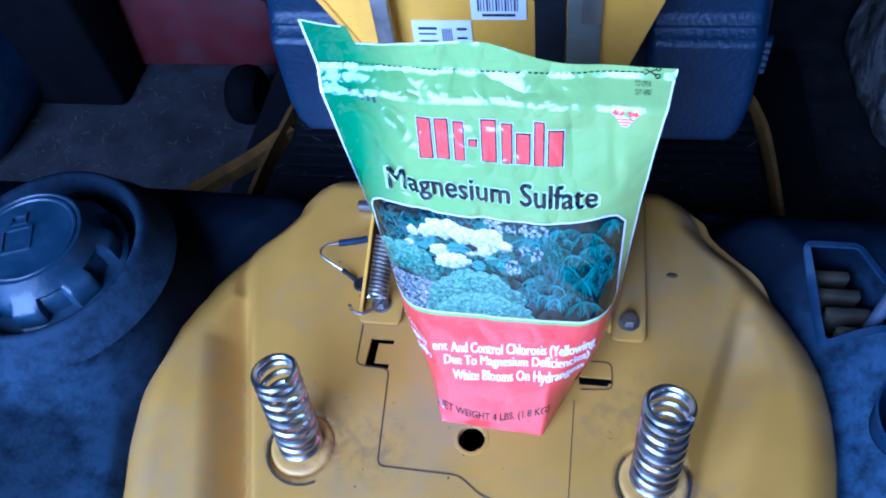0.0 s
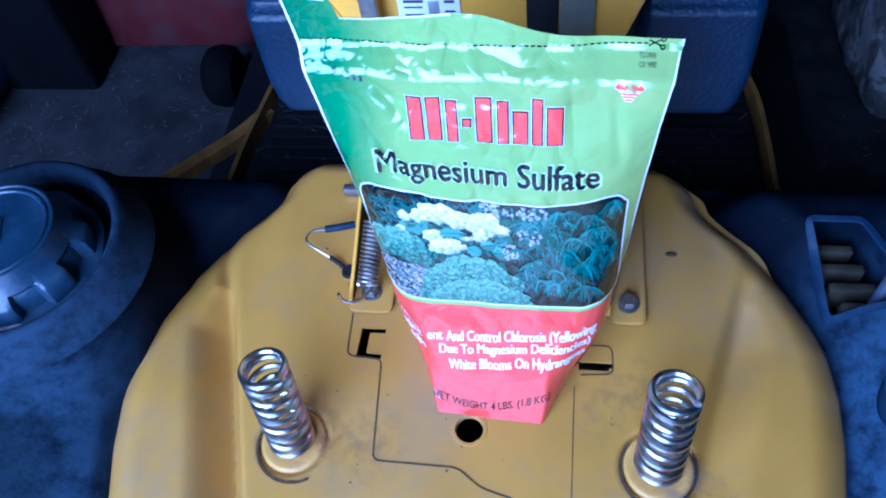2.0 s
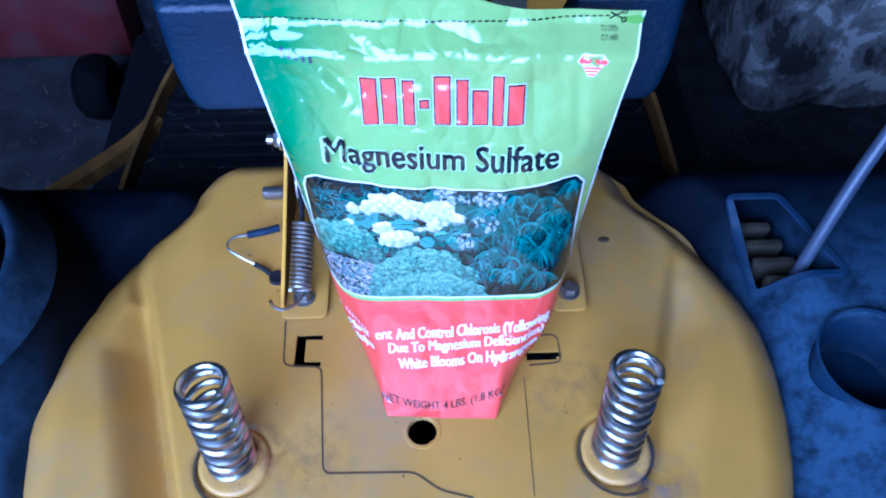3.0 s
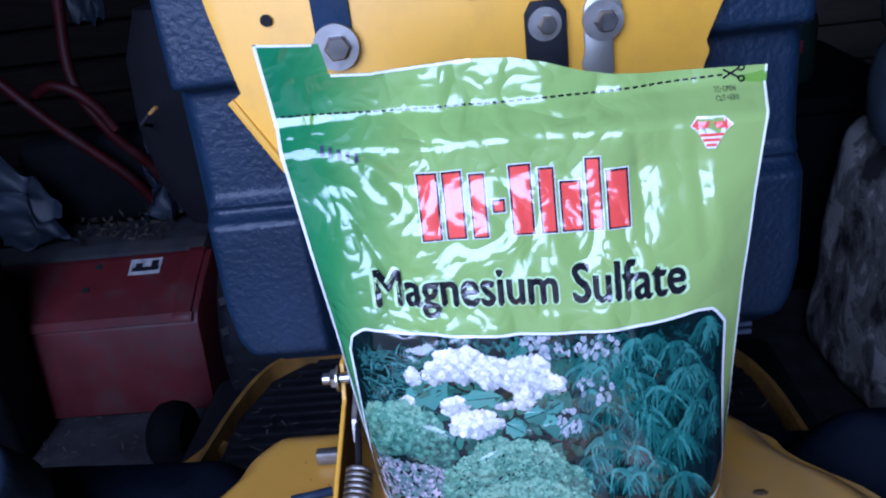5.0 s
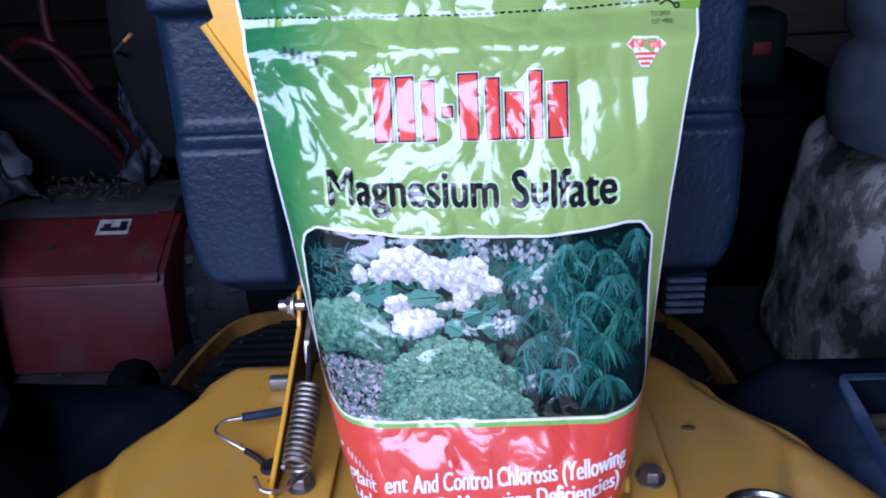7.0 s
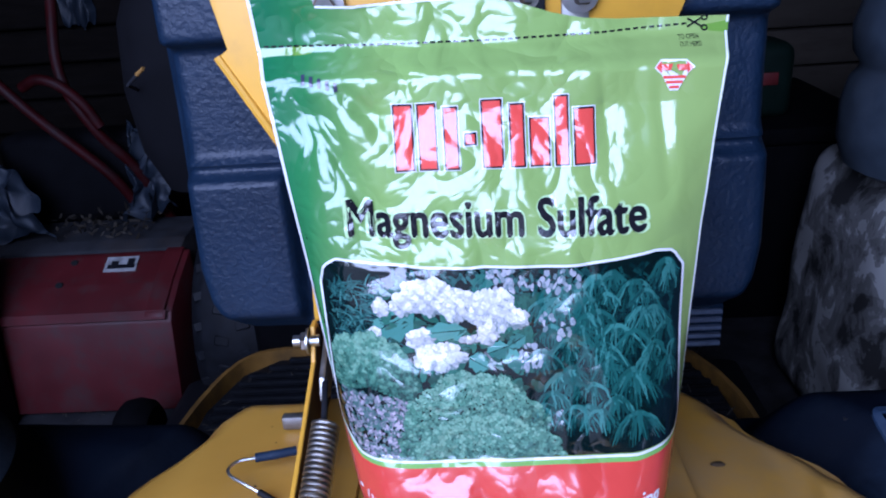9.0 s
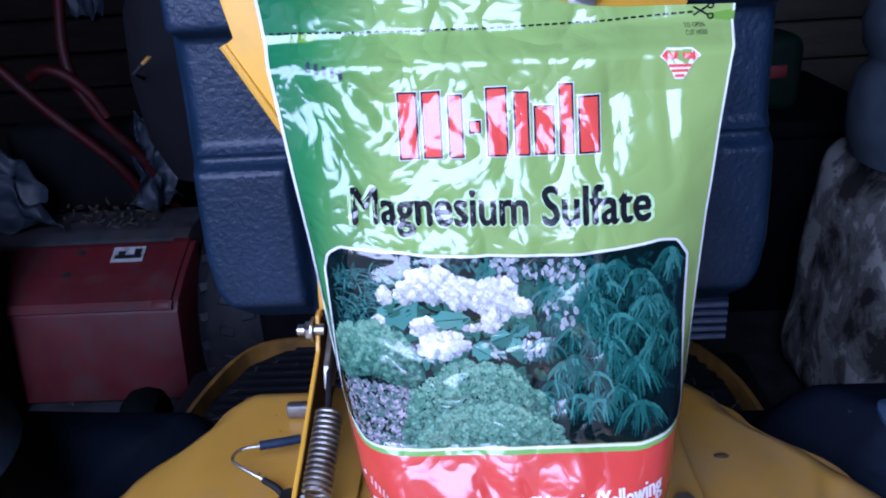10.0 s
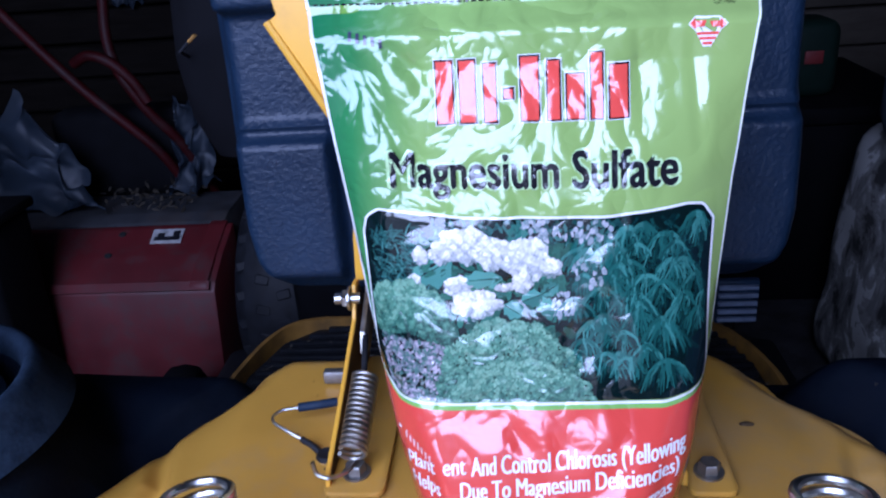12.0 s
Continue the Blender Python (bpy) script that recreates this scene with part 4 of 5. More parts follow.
sack = part("mottled_sack", soft_box(0.36, 0.30, 0.45, 0.2, 18, 2.0, 0.018), camo(), smooth=180)
for v in sack.data.vertices:
    v.co.x += 0.036 * max(0.0, v.co.z - 0.05) / 0.4 * (0.5 - v.co.x / 0.38)
sack.location = (0.735, 1.17, 0.0)
part("folded_top", box(-0.15, 0.15, -0.02, 0.02, 0.44, 0.452, 0.006), camo(), sack, "folded cloth top seam")
tagged(sack, "tall sack of mottled grey camouflage cloth standing on the floor", "sack")
jug = thing("plastic_jug", "large rounded blue-grey plastic jug resting on the sack", "jug", (0.69, 1.11, 0.448))
JUG = mat("blue_grey_plastic", (0.06, 0.08, 0.105), 0.5, vary=0.25, bump=0.15, dirt=(0.1, 0.1, 0.1), dirt_amount=0.4)
part("jug_body", lathe([(0.0, 0.0), (0.11, 0.0), (0.138, 0.015), (0.15, 0.05), (0.15, 0.10), (0.142, 0.135), (0.131, 0.15), (0.131, 0.16), (0.142, 0.175), (0.146, 0.21), (0.135, 0.25), (0.10, 0.28), (0.055, 0.30), (0.045, 0.31), (0.045, 0.335), (0.0, 0.335)], 40), JUG, jug)
part("strap", tube(smooth_line([(-0.10, -0.125, 0.17), (-0.105, -0.125, 0.12), (-0.06, -0.15, 0.085), (0.02, -0.165, 0.08), (0.09, -0.14, 0.1)], 6), 0.004, 8), BLACK, jug, "thin black cord")

# crate assumed under the tool case; its near-black colour holds the dim corner
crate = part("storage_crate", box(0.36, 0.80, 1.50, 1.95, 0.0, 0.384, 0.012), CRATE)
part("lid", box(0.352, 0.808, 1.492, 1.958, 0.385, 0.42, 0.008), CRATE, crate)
tagged(crate, "black storage crate standing on the shed floor", "crate")
gb = thing("tool_case", "dark green plastic tool case with a small red badge", "tool case", (0.575, 1.62, 0.42))
part("case_body", box(-0.075, 0.07, -0.06, 0.06, 0.0, 0.15, 0.025, 3), GREEN_BOX, gb)
part("badge", box(0.0, 0.035, -0.0625, -0.058, 0.07, 0.095, 0.002), mat("red_badge", (0.14, 0.01, 0.01), 0.6), gb, "small red badge")

tote = part("storage_tote", soft_box(0.62, 0.5, 0.46, 0.02, 12, 5.0, 0.003), PLASTIC, smooth=60)
part("lid", box(-0.325, 0.325, -0.265, 0.265, 0.455, 0.485, 0.012), PLASTIC, tote)
tote.location = (-1.36, 1.12, 0.0)
tagged(tote, "blue-black plastic storage tote standing on the floor", "tote")

bin_ = thing("waste_bin", "black plastic bin with a rim standing on the floor", "bin", (-0.985, 1.165, 0))
bb = box(-0.12, 0.12, -0.07, 0.07, 0.0, 0.385, 0.015, 3)
for v in bb.verts:
    k = 0.86 + 0.14 * v.co.z / 0.385
    v.co.x, v.co.y = v.co.x * k, v.co.y * k
part("bin_body", bb, CRATE, bin_)
part("bin_rim", box(-0.128, 0.128, -0.078, 0.078, 0.38, 0.40, 0.006), CRATE, bin_)

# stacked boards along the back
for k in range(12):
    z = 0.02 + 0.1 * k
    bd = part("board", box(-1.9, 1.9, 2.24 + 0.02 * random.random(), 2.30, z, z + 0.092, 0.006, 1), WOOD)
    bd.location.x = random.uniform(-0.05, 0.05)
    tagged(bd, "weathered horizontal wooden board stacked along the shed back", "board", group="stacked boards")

PALE_WOOD = mat("pale_weathered_wood", (0.042, 0.035, 0.027), 0.85, spec=0.15, vary=0.45, scale=8, bump=0.5, bump_scale=40, stretch=(0.25, 1, 1), dirt=(0.018, 0.014, 0.011), dirt_amount=0.7, dirt_scale=14)
rb = random.Random(21)
for k in range(6):
    bd = part("board", box(0.70 + rb.uniform(-0.04, 0.04), 1.45, 2.165 + 0.02 * rb.random(), 2.232, 0.101 * k, 0.101 * k + 0.096, 0.008, 2), PALE_WOOD)
    tagged(bd, "short pale weathered plank stacked before the dark boards", "board", group="short planks")

# dry leaves caught on the tiller
dl = bmesh.new()
rl = random.Random(8)
for _ in range(130):
    c = Vector((rl.uniform(-0.86, -0.66), rl.uniform(1.44, 1.54), rl.uniform(0.279, 0.32)))
    a = Vector((rl.uniform(-1, 1), rl.uniform(-1, 1), rl.uniform(-0.5, 0.8))).normalized() * rl.uniform(0.004, 0.012)
    b_ = Vector((rl.uniform(-1, 1), rl.uniform(-1, 1), rl.uniform(-0.8, 0.8))).normalized() * rl.uniform(0.002, 0.006)
    dl.faces.new([dl.verts.new(q) for q in (c - a, c + b_, c + a, c - b_)])
tagged(part("dry_leaves", dl, mat("dry_brown_leaves", (0.022, 0.016, 0.009), 0.8, vary=0.5, scale=40, bump=0)), "dry brown leaves heaped on the tiller hood", "dry leaves", kind="stuff")

# straw and clippings
deb = bmesh.new()
rnd = random.Random(4)
def bits(n, xr, yr, z, size):
    for _ in range(n):
        x, y, a, s = rnd.uniform(*xr), rnd.uniform(*yr), rnd.uniform(0, 6.3), size * rnd.uniform(0.4, 1.5)
        d, w = Vector((math.cos(a), math.sin(a), rnd.uniform(-0.1, 0.2))) * s, Vector((-math.sin(a), math.cos(a), 0)) * 0.0007
        p = Vector((x, y, z + 0.0015))
        deb.faces.new([deb.verts.new(q) for q in (p - w, p + w, p + d + w + Vector((0, 0, 0.002)), p + d - w + Vector((0, 0, 0.002)))])
bits(700, (-1.3, -0.4), (0.5, 1.25), 0.001, 0.012)
bits(300, (0.35, 1.0), (0.5, 1.05), 0.001, 0.012)
bits(160, (-0.36, 0.3), (0.56, 0.97), 0.263, 0.012)
STRAW = mat("dry_clippings", (0.09, 0.078, 0.06), 0.9, vary=0.5, scale=50, bump=0)
tagged(part("dry_clippings", deb, STRAW), "dry grass clippings and straw scattered about", "clippings", kind="stuff")
specks = bmesh.new()
for _ in range(60):
    x, y, s = rnd.uniform(-0.16, 0.15), rnd.uniform(0.17, 0.5), rnd.uniform(0.0003, 0.0008)
    merge(specks, lathe([(0.0, 0.0005), (s, 0.0004), (s * 1.3, 0.0)], 5, (x, y, 0.5001)))
tagged(part("grit", specks, SEAM), "tiny dark specks of grit on the yellow deck", "grit", kind="stuff")
fl = lathe([(0, 0.0012), (0.002, 0.0012), (0.0035, 0.0)], 7)
fl.transform(Matrix.Diagonal((1.5, 0.8, 1, 1)))
fleck = part("bark_fleck", fl, SEAM)
fleck.location = (0.157, 0.416, 0.5002)
tagged(fleck, "tiny dark fleck of bark lying on the yellow deck", "debris")

# ---- the pouch of magnesium sulfate ----
XL = [(0.50, -0.052), (0.515, -0.056), (0.58, -0.064), (0.637, -0.069), (0.686, -0.073), (0.724, -0.077), (0.7705, -0.0812), (0.786, -0.0846), (0.83, -0.0868)]
XR = [(0.50, 0.094), (0.516, 0.099), (0.573, 0.105), (0.615, 0.108), (0.656, 0.110), (0.702, 0.1125), (0.716, 0.1138), (0.741, 0.1155), (0.7705, 0.1182), (0.786, 0.1228), (0.83, 0.1235)]
BULGE = [(0.50, 0.083), (0.53, 0.068), (0.555, 0.0555), (0.58, 0.045), (0.60, 0.0365), (0.65, 0.0245), (0.69, 0.0195), (0.712, 0.0155), (0.735, 0.010), (0.757, 0.003), (0.79, 0.001), (0.83, 0.0005)]
SHARP = [(0.50, 4.5), (0.54, 6.0), (0.60, 9.0), (0.65, 7.5), (0.69, 6.0), (0.75, 5.0), (0.83, 4.0)]
ZB = [(-0.09, 0.612), (-0.066, 0.604), (-0.052, 0.5945), (0.0, 0.5955), (0.05, 0.597), (0.08, 0.597), (0.098, 0.599), (0.12, 0.604)]
ZT = [(-0.09, 0.8185), (-0.0845, 0.8185), (-0.0575, 0.8168), (-0.0562, 0.8035), (-0.04, 0.8022), (-0.02, 0.803), (0.0, 0.8032), (0.02, 0.8018), (0.033, 0.7992), (0.047, 0.7945), (0.06, 0.7915), (0.076, 0.790), (0.1, 0.7895), (0.121, 0.789)]
CREASES = [((-0.056, 0.602), (-0.02, 0.508), 0.0045, 0.006), ((0.088, 0.600), (0.07, 0.505), 0.003, 0.006), ((-0.05, 0.775), (-0.02, 0.735), 0.002, 0.004), ((-0.055, 0.762), (-0.035, 0.70), 0.002, 0.005),
           ((-0.01, 0.72), (0.005, 0.69), 0.0013, 0.004), ((0.09, 0.775), (0.096, 0.71), 0.0016, 0.0035), ((0.02, 0.775), (0.05, 0.755), 0.0012, 0.005), ((0.0, 0.59), (0.02, 0.57), 0.0015, 0.005)]

FOLDS = [((-0.066, 0.768), (-0.030, 0.692), 0.0058, 0.015), ((-0.064, 0.777), (-0.022, 0.752), 0.0018, 0.006), ((0.066, 0.776), (0.069, 0.735), 0.0016, 0.006),
         ((-0.018, 0.715), (-0.026, 0.672), 0.0014, 0.005), ((0.008, 0.715), (0.016, 0.668), 0.0016, 0.005)]


def near(x, z, a, b):
    ax, az, bx, bz = *a, *b
    t = min(1, max(0, ((x - ax) * (bx - ax) + (z - az) * (bz - az)) / ((bx - ax) ** 2 + (bz - az) ** 2)))
    return math.hypot(x - ax - t * (bx - ax), z - az - t * (bz - az)), t


def film(x, z, off=0.0):
    """A point of the pouch's front film; off lifts it towards the viewer."""
    xl, xr = interp(z, XL), interp(z, XR)
    s = min(1, max(-1, (2 * x - xl - xr) / (xr - xl)))
    y = 0.3425 - 0.055 * (x - 0.018)
    foot = 1 - step(0.5, 0.57, z)
    power = interp(z, SHARP)
    if s > 0:
        power += (3.2 - power) * step(0.60, 0.67, z)
    full = 1 - abs(s) ** power
    corner = max(0.0, min(1.0, (1 + s) / 0.36, (1 - s) / 0.54))
    y -= interp(z, BULGE) * (full + (corner - full) * foot)
    inside = 1 - abs(s) ** 6
    for a, b, depth, width in CREASES:
        d, t = near(x, z, a, b)
        y += depth * math.exp(-(d / width) ** 2) * math.sin(math.pi * min(1, max(0.12, t))) * inside
    # a long valley fold that starts under the seal, and two folds that run down from the lettering
    for a, b, depth, width in FOLDS:
        d, t = near(x, z, a, b)
        y += depth * math.exp(-d / width) * math.sin(math.pi * (0.15 + 0.7 * t)) * inside
    y += (0.0145 + 0.03 * (x - 0.018)) * step(0.7705, 0.786, z)
    q = Vector((x * 24, z * 19, 0.5))
    y += inside * (0.0025 * noise.noise(q) + 0.0012 * noise.noise(q * 2.6))
    y += 0.00022 * math.sin((z - 0.77) * 1100) * (step(0.772, 0.776, z) - step(0.783, 0.785, z))
    y += 0.006 * step(0.79, 0.82, z) * math.sin(x * 45 + 1.0)
    return Vector((x, y - off, z))


bag = thing("fertilizer_pouch", "glossy green and red printed pouch standing on the seat deck", "pouch", (0.018, 0.33, 0.5))
BO = Vector((-0.018, -0.33, -0.5))


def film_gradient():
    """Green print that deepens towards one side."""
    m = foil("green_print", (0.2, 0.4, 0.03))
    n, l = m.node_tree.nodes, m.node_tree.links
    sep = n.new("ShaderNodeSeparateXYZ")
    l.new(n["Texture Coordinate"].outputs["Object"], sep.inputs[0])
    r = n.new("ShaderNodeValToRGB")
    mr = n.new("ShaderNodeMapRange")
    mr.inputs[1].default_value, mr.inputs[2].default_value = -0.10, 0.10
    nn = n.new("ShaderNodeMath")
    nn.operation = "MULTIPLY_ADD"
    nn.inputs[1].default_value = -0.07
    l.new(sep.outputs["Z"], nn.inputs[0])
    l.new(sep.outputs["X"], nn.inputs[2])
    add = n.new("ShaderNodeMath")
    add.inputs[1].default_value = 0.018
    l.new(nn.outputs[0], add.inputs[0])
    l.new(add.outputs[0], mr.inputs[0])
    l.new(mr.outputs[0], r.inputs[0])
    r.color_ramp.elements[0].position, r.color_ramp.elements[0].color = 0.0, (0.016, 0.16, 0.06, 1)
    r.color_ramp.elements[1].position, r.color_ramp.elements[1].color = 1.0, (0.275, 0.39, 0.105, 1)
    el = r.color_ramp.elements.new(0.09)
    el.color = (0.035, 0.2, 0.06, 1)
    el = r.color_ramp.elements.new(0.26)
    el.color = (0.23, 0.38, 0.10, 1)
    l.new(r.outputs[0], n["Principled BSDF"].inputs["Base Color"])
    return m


GREEN = film_gradient()
REDF = foil("red_print", (0.66, 0.066, 0.046), facets=0.4)
WHITEF = foil("white_print", (0.8, 0.8, 0.8))
PALE = foil("pale_green_print", (0.5, 0.7, 0.36))
BLACKF = foil("black_print", (0.012, 0.012, 0.015))
RED_MARK = foil("red_mark_print", (0.75, 0.085, 0.06))


def panel(z0, z1, nx, nz):
    """Front film between two heights that follow x."""
    def fn(u, v):
        zz = 0.65
        for _ in range(4):
            x = interp(zz, XL) + (interp(zz, XR) - interp(zz, XL)) * u
            low, high = z0(x), z1(x)
            level = min(high, 0.7885)
            zz = low + (level - low) * min(1.0, v / 0.93) + (high - level) * max(0.0, (v - 0.93) / 0.07)
        return film(x, zz) + BO
    return sheet(nx, nz, fn)


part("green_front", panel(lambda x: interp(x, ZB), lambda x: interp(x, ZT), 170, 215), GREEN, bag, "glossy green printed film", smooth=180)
part("red_front", panel(lambda x: 0.5005, lambda x: interp(x, ZB), 110, 70), REDF, bag, "glossy red printed film", smooth=180)


def back(u, v):
    z = 0.5005 + 0.287 * v
    x = interp(z, XL) + (interp(z, XR) - interp(z, XL)) * u
    s = u * 2 - 1
    return Vector((x, 0.3428 - 0.055 * (x - 0.018) + interp(z, [(0.5, 0.035), (0.6, 0.03), (0.7, 0.012), (0.8, 0.0005)]) * (1 - abs(s) ** 2.5) + (0.0145 + 0.03 * (x - 0.018)) * step(0.7705, 0.786, z), z)) + BO


part("back_film", sheet(40, 50, back), foil("back_print", (0.15, 0.3, 0.04)), bag, smooth=180)


def base(u, v):
    x = -0.052 + 0.146 * u
    f = film(x, 0.5005)
    yb = 0.3428 - 0.055 * (x - 0.018) + 0.035 * (1 - abs(u * 2 - 1) ** 2.5)
    return Vector((x, f.y + (yb - f.y) * v, 0.5005)) + BO


part("gusset", sheet(40, 8, base), REDF, bag)


def strip(points, width, off):
    """A printed line on the film."""
    bm = bmesh.new()
    pts = [Vector((x, 0, z)) for x, z in points]
    rows = []
    for i, p in enumerate(pts):
        d = (pts[min(i + 1, len(pts) - 1)] - pts[max(i - 1, 0)]).normalized()
        s = Vector((-d.z, 0, d.x)) * width / 2
        rows.append([bm.verts.new(film(q.x, q.z, off) + BO) for q in (p - s, p + s)])
    for a, b in zip(rows, rows[1:]):
        bm.faces.new((a[0], a[1], b[1], b[0]))
    return bm


def dense(points, gap=0.002):
    out = []
    for a, b in zip(points, points[1:]):
        k = max(1, int(math.hypot(b[0] - a[0], b[1] - a[1]) / gap))
        out += [(a[0] + (b[0] - a[0]) * i / k, a[1] + (b[1] - a[1]) * i / k) for i in range(k)]
    return out + [points[-1]]


# white sealed edges
part("sealed_edge", strip([(interp(z, XL) + 0.0009, z) for z in np.arange(0.62, 0.8182, 0.003)], 0.0015, 0.0004), WHITEF, bag, "white sealed edge")
part("sealed_edge", strip([(interp(z, XR) - 0.0008, z) for z in np.arange(0.60, 0.7895, 0.003)], 0.0009, 0.0004), WHITEF, bag, "white sealed edge")
part("sealed_edge", strip([(x, interp(x, ZT) - 0.0005) for x in np.arange(-0.0845, -0.0585, 0.002)], 0.001, 0.0004), WHITEF, bag)
part("torn_edge", strip([(x, interp(x, ZT) - 0.0006 - 0.0005 * noise.noise(Vector((x * 700, 0, 1)))) for x in np.arange(-0.0555, 0.004, 0.0012)], 0.0011, 0.0004), WHITEF, bag, "ragged white torn edge")
# dashed tear line with scissors
def tear(x):
    return interp(x, [(-0.083, 0.787), (-0.04, 0.7855), (0.0175, 0.7845), (0.07, 0.785), (0.105, 0.7865)])
dash = bmesh.new()
x = -0.081
while x < 0.103:
    merge(dash, strip([(x, tear(x)), (x + 0.0022, tear(x + 0.0022))], 0.0008, 0.0004))
    x += 0.0034
tagged(part("dashed_line", dash, BLACKF, bag), kind="stuff")
sc = strip(dense([(0.105, 0.785), (0.111, 0.7885)]), 0.0008, 0.0004)
merge(sc, strip(dense([(0.105, 0.7885), (0.111, 0.785)]), 0.0008, 0.0004))
merge(sc, strip([(0.1122 + 0.0012 * math.cos(a), 0.7886 + 0.001 * math.sin(a)) for a in np.arange(0, 6.6, 0.7)], 0.0007, 0.0004))
merge(sc, strip([(0.1122 + 0.0012 * math.cos(a), 0.7844 + 0.001 * math.sin(a)) for a in np.arange(0, 6.6, 0.7)], 0.0007, 0.0004))
part("scissors_mark", sc, BLACKF, bag)


def words(text, x0, x1, z0, z1, height, off, bold=0.0, name="lettering", material=None, parent=None, wave=0.0, label="", rings=2):
    """Flat lettering laid on the film; its base runs from (x0, z0) to (x1, z1). bold: how far its strokes are spread, in metres."""
    cu = bpy.data.curves.new("text", "FONT")
    cu.body, cu.size, cu.resolution_u = text, 1.0, 3
    ob = new("text", cu)
    bpy.context.view_layer.update()
    me = bpy.data.meshes.new_from_object(ob.evaluated_get(bpy.context.evaluated_depsgraph_get()))
    bpy.data.objects.remove(ob)
    bpy.data.curves.remove(cu)
    co = np.empty(len(me.vertices) * 3)
    me.vertices.foreach_get("co", co)
    lo, hi = co[0::3].min(), co[0::3].max()
    out = bmesh.new()
    for k in range(rings if bold else 1):
        bm = bmesh.new()
        bm.from_mesh(me)
        ang = 2 * math.pi * k / max(1, rings) + (0 if rings == 2 else 0.4)
        sx, sz = bold * math.cos(ang), bold * math.sin(ang)
        for v in bm.verts:
            t = (v.co.x - lo) / (hi - lo)
            v.co = film(x0 + (x1 - x0) * t + sx, z0 + (z1 - z0) * t + v.co.y / 0.73 * height + wave * math.sin(math.pi * t) + sz, off + 0.00003 * k) + BO
        merge(out, bm)
    bpy.data.meshes.remove(me)
    return part(name, out, material or BLACKF, parent or bag, label, smooth=0)


def blob(points, off, name, material, parent=None, label=""):
    """A flat printed shape on the film."""
    bm = bmesh.new()
    bm.faces.new([bm.verts.new(Vector((x, 0, z))) for x, z in points])
    bmesh.ops.triangulate(bm, faces=bm.faces[:])
    bmesh.ops.subdivide_edges(bm, edges=[e for e in bm.edges if e.calc_length() > 0.003], cuts=2)
    for v in bm.verts:
        v.co = film(v.co.x, v.co.z, off) + BO
    return part(name, bm, material, parent or bag, label, smooth=0)


# brand mark as plain red bars with a dark edge
LX0, LX1, LZ0, LZ1 = -0.0235, 0.0625, 0.7335, 0.7615
for a, b, lo, hi, lean in ((0.0, 0.085, 0, 0.97, 0), (0.125, 0.205, 0, 0.97, 0), (0.255, 0.315, 0, 0.9, 0), (0.36, 0.405, 0.36, 0.5, 0), (0.45, 0.54, 0.0, 0.98, 0.0),
                           (0.59, 0.65, 0, 0.9, 0), (0.69, 0.775, 0.0, 0.68, 0), (0.815, 0.87, 0, 1.0, 0), (0.91, 1.0, 0.0, 0.8, 0)):
    for grow, m_, off in ((0.0012, WHITEF, 0.0004), (0.0008, BLACKF, 0.0006), (0.0, RED_MARK, 0.0008)):
        xa, xb = LX0 + a * (LX1 - LX0) - grow, LX0 + b * (LX1 - LX0) + grow
        za, zb = LZ0 + lo * (LZ1 - LZ0) - grow, LZ0 + hi * (LZ1 - LZ0) + grow
        part("mark_bar", sheet(6, 16, lambda u, v: film(xa + (xb - xa) * u, za + (zb - za) * v, off) + BO), m_, bag, smooth=180)
words("Magnesium Sulfate", -0.0492, 0.0857, 0.7038, 0.7028, 0.0172, 0.0003, 0.0012, "lettering_glow", PALE, rings=8)
words("Magnesium Sulfate", -0.0482, 0.0847, 0.7038, 0.7028, 0.0172, 0.0007, 0.00062, "product_lettering", BLACKF, rings=3, label="black product lettering")
words("And Control Chlorosis (Yellowing", -0.0155, 0.0905, 0.5636, 0.5738, 0.0094, 0.0005, 0.0003, "lettering", WHITEF, label="white lettering")
words("Due To Magnesium Deficiencies)", -0.0213, 0.087, 0.5518, 0.5630, 0.0090, 0.0005, 0.0003, "lettering", WHITEF)
words("White Blooms On Hydrangeas", -0.0150, 0.0835, 0.5388, 0.5508, 0.0088, 0.0005, 0.0003, "lettering", WHITEF)
words("Plant", -0.0493, -0.0345, 0.5590, 0.5620, 0.0088, 0.0005, 0.0002, "lettering", WHITEF)
words("Helps", -0.0475, -0.032, 0.5475, 0.5510, 0.0088, 0.0005, 0.0002, "lettering", WHITEF)
words("ent", -0.0298, -0.0185, 0.5632, 0.5643, 0.0088, 0.0005, 0.0002, "lettering", WHITEF)
words("NET WEIGHT 4 LBS. (1.8 KG)", -0.0285, 0.060, 0.5125, 0.5225, 0.0062, 0.0005, 0.0001, "lettering", BLACKF, wave=-0.0085, label="black weight lettering")
words("TO OPEN", 0.1005, 0.109, 0.7808, 0.7808, 0.0017, 0.0004, 0.0, "lettering", BLACKF)
words("CUT HERE!", 0.1005, 0.1095, 0.7782, 0.7782, 0.0017, 0.0004, 0.0, "lettering", BLACKF)
FADED = foil("faded_print", (0.72, 0.42, 0.40))
for k in range(7):
    bx, bz = -0.0502 + 0.0021 * k, 0.5755 - 0.0011 * k
    blob([(bx, bz - 0.0018), (bx + 0.0011, bz - 0.0022), (bx + 0.0011, bz + 0.0016 + 0.0008 * (k % 3 == 0)), (bx, bz + 0.002)], 0.0005, "print_bar", FADED)
blob([(-0.0535 + 0.001 * math.cos(a), 0.577 + 0.001 * math.sin(a)) for a in np.arange(0, 6.2, 0.8)], 0.0005, "bullet", WHITEF)
STAMP = foil("faint_stamp_print", (0.05, 0.05, 0.09))
